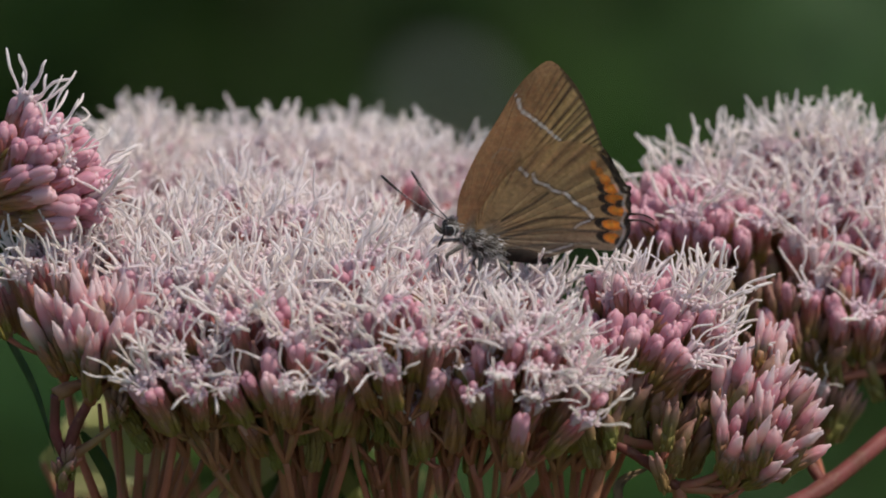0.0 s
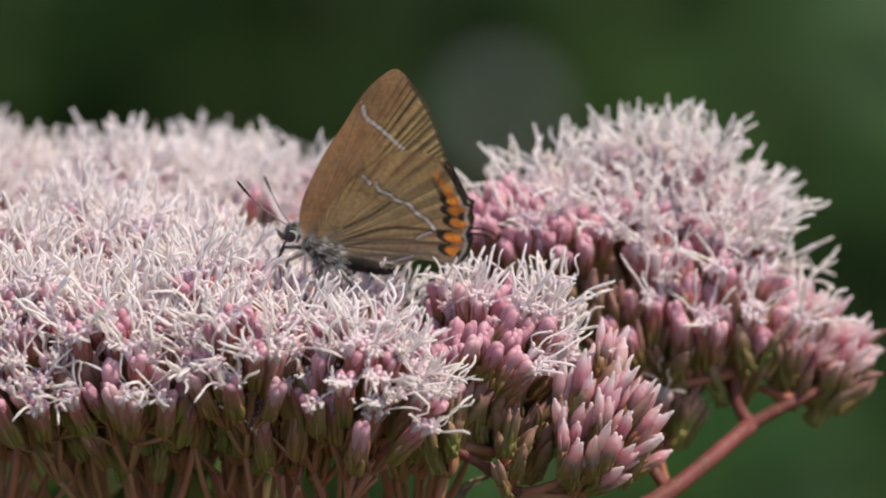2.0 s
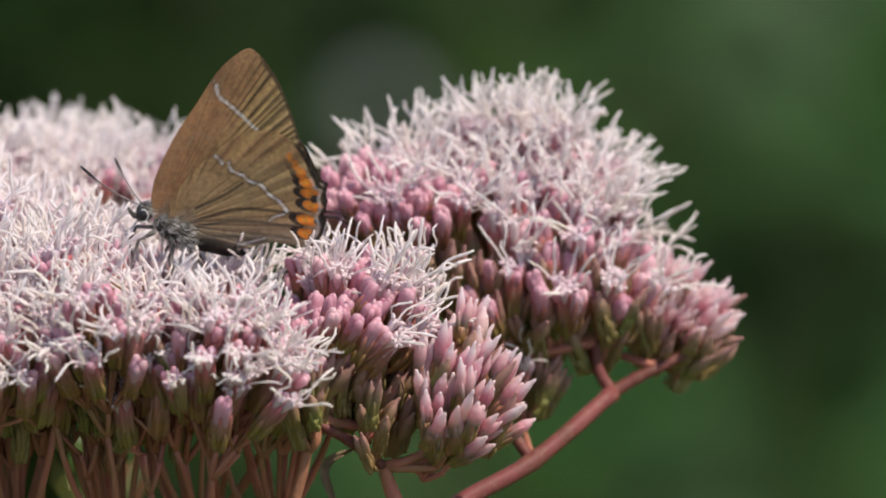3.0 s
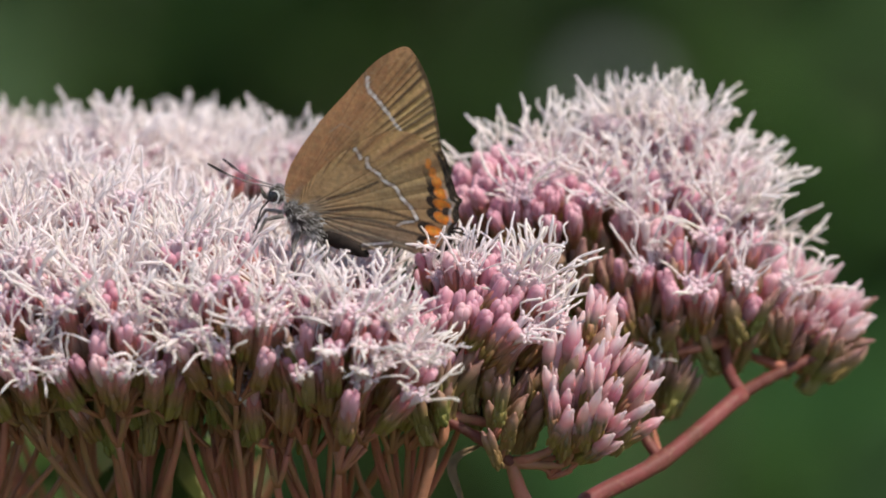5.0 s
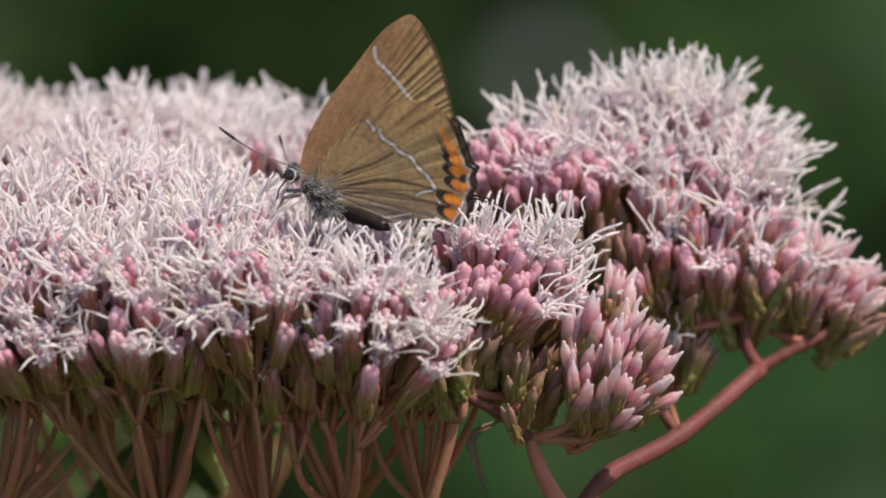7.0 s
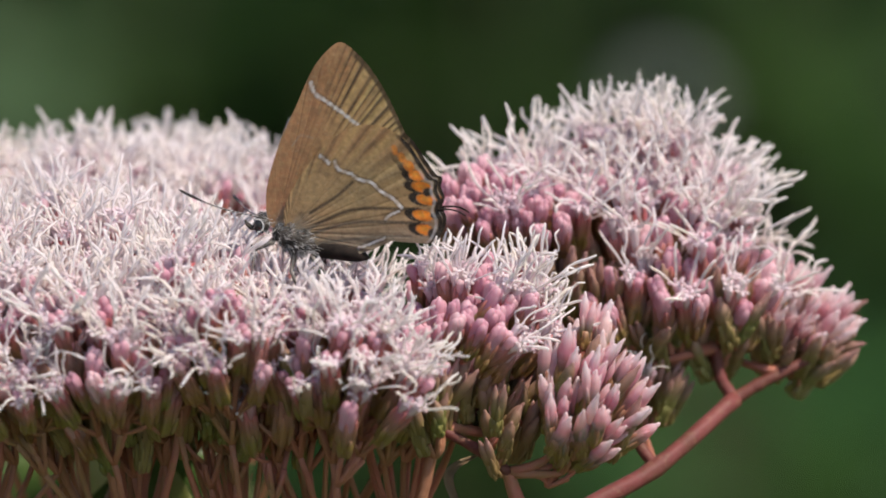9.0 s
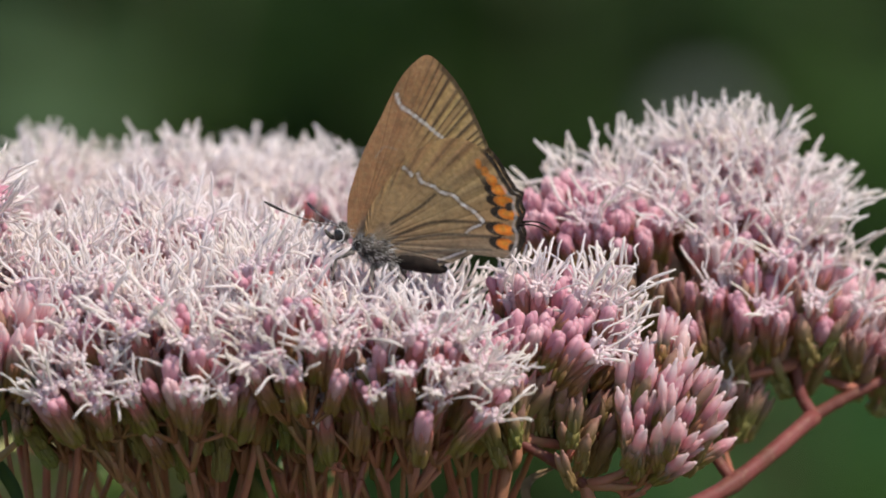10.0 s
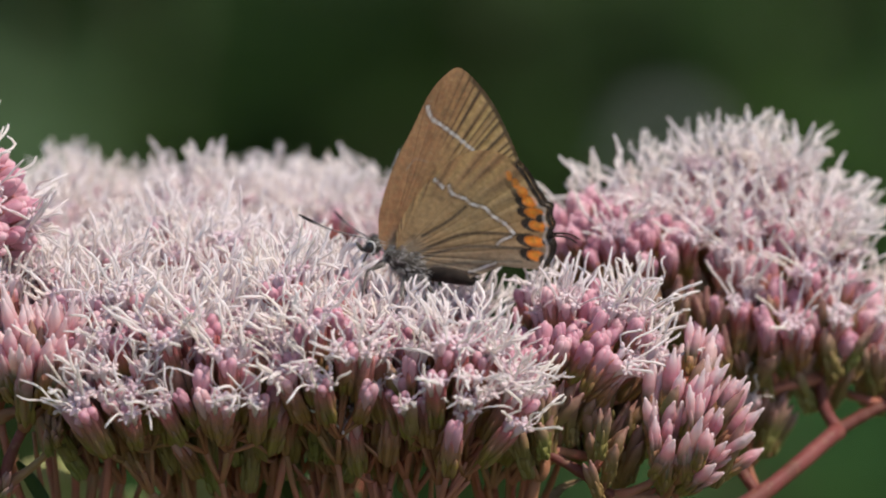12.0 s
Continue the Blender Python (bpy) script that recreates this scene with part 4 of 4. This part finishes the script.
    for sign in (-1, 1):
        bm = bmesh.new()
        n = 16
        pts = [Vector((8.0 * i / n, 0, -0.35 * math.sin(math.pi * i / n))) * MM for i in range(n + 1)]
        tube(bm, pts, [(0.065 if i < 11 else 0.065 + 0.065 * min((i - 10) / 3, 1)) * MM if i < n else 0.07 * MM for i in range(n + 1)], 7)
        feelers.append(part("antenna", bm, ANTENNA, bug, "antenna ringed black and white with a dark club"))
    return bug, feelers


BUG, FEELERS = butterfly()


# ---- ground and the green depth behind ----
def ground():
    bm = bmesh.new()
    n, far = 48, 600.0
    grid = {}
    for i in range(n + 1):
        for j in range(n + 1):
            u, v = 2 * i / n - 1, 2 * j / n - 1
            x, y = math.copysign(abs(u) ** 4, u) * far, math.copysign(abs(v) ** 4, v) * far
            grid[i, j] = bm.verts.new((x, y, 0.02 * noise.noise(Vector((x, y, 0))) - 0.005))
    for i in range(n):
        for j in range(n):
            bm.faces.new((grid[i, j], grid[i + 1, j], grid[i + 1, j + 1], grid[i, j + 1]))
    k = Mat("grassy_earth", 0.9, 0.2)
    c = k.ramp(k.noise(1.7, 5), [(0.3, (0.060, 0.085, 0.028)), (0.55, (0.105, 0.120, 0.045)), (0.75, (0.170, 0.145, 0.075))])
    c = k.mix(k.span(k.noise(38, 4), 0.4, 0.7, 0, 0.6), c, (0.06, 0.08, 0.025))
    k.bump(k.noise(55, 5), 0.8, 0.03)
    ob = part("ground", bm, k.colour(c), None)
    tagged(ob, "rough grassy ground under the wildflowers", "ground", kind="structure")


def leaf_blade(verts, faces, foot, way, face, length, width):
    """One folded pointed leaf of six faces, added to lists."""
    s = way.cross(face).normalized()
    i = len(verts)
    for t, w, sag in ((0.0, 0.05, 0), (0.35, 1.0, 0.03), (0.7, 0.7, 0.0), (1.0, 0.03, -0.16)):
        mid = foot + way * length * t + face * length * sag
        verts.extend((mid - s * width * w + face * width * 0.3 * w, mid, mid + s * width * w + face * width * 0.3 * w))
    for r in range(3):
        for c in range(2):
            a = i + r * 3 + c
            faces.append((a, a + 1, a + 4, a + 3))


def thicket(name, label, middle, spread, count, long_, mat, seed):
    """A thicket as one mass of leaves on thin canes that rise from the ground."""
    q = random.Random(seed)
    verts, faces = [], []
    canes = bmesh.new()
    for _ in range(int(count / 28)):
        x, y = middle[0] + q.uniform(-1, 1) * spread[0], middle[1] + q.uniform(-1, 1) * spread[1]
        h = spread[2] * q.uniform(0.55, 1.0)
        top = Vector((x + q.gauss(0, 0.06), y + q.gauss(0, 0.06), h))
        line = bend((x, y, -0.02), top, (q.gauss(0, 0.03), q.gauss(0, 0.03), 0), 6)
        tube(canes, line, [0.004 - 0.0005 * i for i in range(7)], 5)
        for _ in range(28):
            s = q.random() ** 0.8
            p = line[min(int(s * 6), 5)].lerp(line[min(int(s * 6), 5) + 1], s * 6 % 1)
            a = q.uniform(0, 6.283)
            way = Vector((math.cos(a), math.sin(a), q.uniform(-0.5, 0.5))).normalized()
            face = Vector((q.gauss(0, 0.45), q.gauss(0, 0.45), 1)).normalized()
            face = (face - way * face.dot(way)).normalized()
            l = long_ * q.uniform(0.5, 1.2)
            leaf_blade(verts, faces, p, way, face, l, l * q.uniform(0.22, 0.34))
    me = bpy.data.meshes.new(name)
    me.from_pydata([tuple(v) for v in verts], [], faces)
    me.materials.append(mat)
    for poly in me.polygons:
        poly.use_smooth = True
    ob = tagged(new(name), label, "undergrowth")
    part("foliage", me, None, ob)["kind"] = "stuff"
    part("cane_growth", canes, CANE, ob)["kind"] = "stuff"
    return ob


def foliage_material(name, a, b_, c_):
    k = Mat(name, 0.6, 0.12)
    r = k.add("ShaderNodeNewGeometry").outputs["Random Per Island"]
    c = k.ramp(r, [(0.0, a), (0.5, b_), (1.0, c_)])
    c = k.mix(k.span(k.noise(40, 3), 0.4, 0.7, 0, 0.4), c, a)
    return k.colour(c, 0.3)


CANE = plain_material("cane", (0.04, 0.055, 0.018), (0.07, 0.07, 0.03), 60)
ground()
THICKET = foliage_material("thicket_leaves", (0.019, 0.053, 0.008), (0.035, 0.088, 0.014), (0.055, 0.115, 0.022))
GREEN = foliage_material("green_leaves", (0.030, 0.085, 0.020), (0.045, 0.115, 0.030), (0.065, 0.140, 0.045))
SAGE = foliage_material("greyish_leaves", (0.050, 0.095, 0.036), (0.068, 0.115, 0.050), (0.09, 0.135, 0.066))
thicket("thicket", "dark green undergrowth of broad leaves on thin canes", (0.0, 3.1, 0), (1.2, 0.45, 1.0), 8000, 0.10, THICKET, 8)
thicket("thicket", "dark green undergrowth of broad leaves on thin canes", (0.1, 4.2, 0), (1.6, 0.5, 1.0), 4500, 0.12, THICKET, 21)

# near-black leaf colour: the shadowed gap in the undergrowth, put into the leaves
SHADED = foliage_material("shaded_leaves", (0.011, 0.028, 0.005), (0.018, 0.042, 0.007), (0.025, 0.054, 0.010))
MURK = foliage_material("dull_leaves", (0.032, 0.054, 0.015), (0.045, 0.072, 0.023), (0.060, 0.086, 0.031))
thicket("shaded_shrub", "shrub of small leaves on thin canes, coloured dark for shade", (-0.085, 2.55, 0), (0.052, 0.09, 0.82), 640, 0.06, SHADED, 5)


def leaf_spray(x, y, z, wide, high, count, long_, mat, label, seed):
    """A leafy shoot on one thin stalk, its leaves about the height z."""
    q = random.Random(seed)
    ob = tagged(new("leafy_shoot"), label, "plant", "leafy shoots behind the flowers")
    bm = bmesh.new()
    tube(bm, bend((x + q.gauss(0, 0.03), y + 0.05, -0.02), (x, y, z + high), (q.gauss(0, 0.02), 0, 0), 8), [0.0022] * 9, 6)
    part("stalk", bm, CANE, ob)
    for _ in range(count):
        verts, faces = [], []
        a = q.uniform(0, 6.283)
        way = Vector((math.cos(a), math.sin(a) * 0.6 - 0.3, q.uniform(-0.3, 0.35))).normalized()
        face = Vector((q.gauss(0.25, 0.3), q.gauss(-0.45, 0.3), 1)).normalized()
        face = (face - way * face.dot(way)).normalized()
        l = long_ * q.uniform(0.7, 1.2)
        foot = Vector((x + q.uniform(-1, 1) * wide, y + q.gauss(0, 0.03), z + q.uniform(-1, 1) * high)) - way * l * 0.5
        leaf_blade(verts, faces, foot, way, face, l, l * q.uniform(0.26, 0.36))
        me = bpy.data.meshes.new("leaf")
        me.from_pydata([tuple(v) for v in verts], [], faces)
        me.materials.append(mat)
        part("leaf", me, None, ob)


GREEN_LABEL, SAGE_LABEL = "green leafy shoot in the undergrowth", "grey-green leafy shoot in the undergrowth"
# the darkest shoots carry the same shade in their leaf colour
for x, y, z, wide, high, count, long_, mat, label, seed in (
        (0.115, 2.1, 0.640, 0.026, 0.030, 7, 0.040, SAGE, SAGE_LABEL, 1),
        (-0.180, 2.1, 0.635, 0.020, 0.030, 6, 0.036, SAGE, SAGE_LABEL, 2),
        (0.110, 2.1, 0.520, 0.050, 0.030, 11, 0.045, GREEN, GREEN_LABEL, 3),
        (0.030, 2.1, 0.525, 0.040, 0.022, 8, 0.040, GREEN, GREEN_LABEL, 4),
        (-0.130, 2.15, 0.640, 0.026, 0.040, 6, 0.034, SHADED, GREEN_LABEL, 5),
        (0.002, 2.2, 0.640, 0.028, 0.030, 6, 0.036, SHADED, GREEN_LABEL, 9),
        (-0.095, 2.25, 0.640, 0.034, 0.034, 16, 0.038, SHADED, GREEN_LABEL, 14),
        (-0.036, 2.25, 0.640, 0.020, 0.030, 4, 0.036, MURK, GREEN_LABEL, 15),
        (0.045, 2.2, 0.640, 0.030, 0.030, 6, 0.036, SHADED, GREEN_LABEL, 10),
        (0.150, 2.2, 0.620, 0.030, 0.040, 6, 0.036, GREEN, GREEN_LABEL, 11),
        (0.070, 2.15, 0.635, 0.030, 0.035, 6, 0.034, MURK, GREEN_LABEL, 6),
        (-0.110, 2.1, 0.545, 0.040, 0.030, 9, 0.040, GREEN, GREEN_LABEL, 7),
        (0.190, 2.1, 0.600, 0.030, 0.060, 7, 0.040, GREEN, GREEN_LABEL, 8),
        (0.098, 2.25, 0.560, 0.045, 0.030, 12, 0.040, THICKET, GREEN_LABEL, 13),
        (0.122, 2.2, 0.600, 0.026, 0.026, 9, 0.038, GREEN, GREEN_LABEL, 12),
        (0.092, 2.05, 0.512, 0.020, 0.012, 7, 0.036, SAGE, SAGE_LABEL, 16)):
    leaf_spray(x, y, z, wide, high, count, long_, mat, label, seed)


def bokeh_disc(x, y, z):
    """A pale ball on a thin straw, added to give the round blurred disc of light in the background."""
    ob = tagged(new("bokeh_stand"), "pale ball on a thin straw, added for a blurred disc of light", "grass")
    bm = bmesh.new()
    tube(bm, bend((x + 0.03, y + 0.02, -0.02), (x, y, z), (0.01, 0, 0), 8), [0.0008] * 9, 6)
    part("straw", bm, DRY, ob)
    bm = bmesh.new()
    bmesh.ops.create_icosphere(bm, subdivisions=3, radius=0.0085, matrix=Matrix.Translation((x, y, z)))
    for v in bm.verts:
        v.co += v.normal * 0.0012 * noise.noise(v.co * 400)
    part("bokeh_disc", bm, DISC_GREY, ob)


# pale grey that gives the blurred light disc its brightness
DISC_GREY = plain_material("disc_grey", (0.175, 0.195, 0.165), (0.225, 0.245, 0.21), 300, 0.8)
bokeh_disc(0.0086, 2.0000, 0.6409)


# ---- what moves ----
# seconds, shift in mm, turn in degrees, of the whole stand of flowers in the wind
SWAY = [
    (0.0, 13.59, -0.98, 1.30, -0.999, 0.890, -0.758),
    (0.5, 7.76, -0.63, 1.26, -1.234, 0.456, -0.923),
    (1.0, 2.19, -3.97, 1.94, -0.665, -0.105, -0.164),
    (1.5, -0.00, -0.00, -0.00, 0.000, 0.000, -0.000),
    (2.0, -5.07, 3.37, -0.09, -1.215, 0.326, -0.393),
    (2.5, -7.40, 1.61, 2.15, -1.435, -0.446, -0.028),
    (2.7, -7.19, -0.08, 2.90, -1.185, -0.845, 0.023),
    (4.3, -12.18, 4.93, 1.70, -3.394, -0.618, 0.791),
    (4.5, -12.73, 2.84, 2.09, -3.066, -0.134, 0.808),
    (5.0, -16.08, -0.82, 2.34, -1.883, -0.385, 0.289),
    (5.5, -22.32, -1.92, 4.26, -2.123, -1.422, 0.808),
    (6.0, -14.09, -1.00, 3.40, -2.507, -0.843, 0.900),
    (6.5, -8.37, -1.47, 3.34, -2.352, -0.192, 0.230),
    (7.0, -8.45, -0.58, 2.93, -2.089, -0.632, 0.135),
    (9.0, -21.49, -3.40, 2.39, -2.252, -1.340, 1.863),
    (9.5, -20.68, -2.99, 3.29, -2.814, -1.136, 1.210),
    (10.0, -18.21, -0.87, 2.98, -2.643, -0.990, 0.766),
    (10.5, -15.60, 0.11, 3.18, -3.453, -1.063, 0.942),
    (11.0, -14.66, 5.20, 2.23, -4.051, -0.771, 0.806),
    (11.5, -13.72, 3.48, 2.78, -3.923, -0.723, 0.527),
    (12.0, -12.58, 4.18, 2.62, -3.426, -0.920, 1.070),
]
# seconds, place in mm from the middle of the flowers, turn in degrees, of the butterfly
PERCH = [
    (0.0, 3.35, -4.00, 3.46, 12.06, -1.76, 9.19),
    (0.5, -2.57, -3.64, 3.61, 11.66, -0.89, 9.22),
    (1.0, -8.25, -6.96, 3.76, 10.08, -3.10, 10.14),
    (1.5, -10.24, -2.99, 2.30, 10.76, 1.45, 4.98),
    (2.0, -15.26, 0.37, 2.33, 9.52, 0.12, 8.09),
    (2.5, -17.69, -1.38, 4.21, 8.30, -1.61, 10.76),
    (2.7, -17.56, -3.06, 4.98, 8.54, -0.81, 9.42),
    (4.3, -22.45, 1.94, 5.21, 6.48, 7.90, -1.27),
    (4.5, -23.03, -0.14, 5.57, 8.77, 8.80, -0.45),
    (5.0, -26.60, -3.80, 5.51, 2.61, 9.85, 1.68),
    (5.5, -33.03, -4.91, 7.17, 2.93, 7.95, 7.15),
    (6.0, -24.71, -4.00, 6.46, 0.05, 5.57, 0.79),
    (6.5, -18.94, -4.49, 6.36, -1.56, 5.22, -0.94),
    (7.0, -19.07, -3.61, 5.90, -1.50, 5.45, -0.61),
    (9.0, -32.39, -6.38, 4.01, -2.95, -8.00, -4.42),
    (9.5, -31.71, -6.00, 5.05, -3.07, -7.34, -5.92),
    (10.0, -29.16, -3.88, 4.82, -2.29, -5.87, -2.05),
    (10.5, -26.37, -2.89, 5.17, -0.40, -5.21, -0.46),
    (11.0, -25.55, 2.20, 4.41, -2.98, -6.37, -2.16),
    (11.5, -24.55, 0.47, 4.89, -2.42, -5.54, -2.51),
    (12.0, -23.25, 1.16, 4.57, -2.54, -5.85, -1.23),
]


def stir(x, y, z, a, b_, c):
    turn = Vector((radians(a), radians(b_), radians(c)))
    m = Matrix.Rotation(turn.length, 4, turn.normalized()) if turn.length > 1e-7 else Matrix.Identity(4)
    return Matrix.Translation(HEART + Vector((x, y, z)) * MM) @ m


def point(base, way):
    """The pose of an antenna rooted at base that points along way."""
    return Matrix.Translation(Vector(base) * MM) @ Vector(way).to_track_quat("X", "Z").to_matrix().to_4x4()


def reach(dx, dz, sign, length=8.0):
    dy = sign * math.sqrt(max(length ** 2 - dx * dx - dz * dz, 0.2))
    return (dx, dy, dz - 0.25 * dy)


def motions():
    for plant in SHOOTS:
        walk(plant, [(t, stir(*r) @ Matrix.Translation(-HEART)) for t, *r in SWAY])
    walk(BUG, [(t, stir(*r)) for t, *r in PERCH])
    near = [(0, -6.1, 5.2), (0.5, -5.7, 5.35), (1.0, -5.85, 5.2), (1.5, -5.5, 5.35), (2.0, -5.4, 5.35), (2.7, -5.75, 5.0),
            (4.3, -6.6, 1.6), (5.0, -6.6, 1.4), (5.5, -6.9, 1.9), (6.0, -6.8, 2.4), (7.0, -6.85, 2.85), (9.0, -6.4, 3.1), (10.0, -6.25, 2.7), (12.0, -6.0, 2.6)]
    far = [(0, -1.9, 3.0), (1.5, -1.3, 3.25), (2.7, -1.3, 3.2), (4.3, -4.6, 1.4), (5.5, -4.6, 1.5), (6.0, -2.6, 2.3), (6.5, -1.2, 2.75), (7.2, -1.4, 2.7),
           (9.0, -2.9, 2.5), (10.5, -3.1, 2.6), (12.0, -3.2, 2.9)]
    for feeler, rows_, sign in ((FEELERS[0], near, -1), (FEELERS[1], far, 1)):
        walk(feeler, [(t, point((-0.2, sign * 0.25, 0.75), reach(dx, dz, sign))) for t, dx, dz in rows_])


motions()
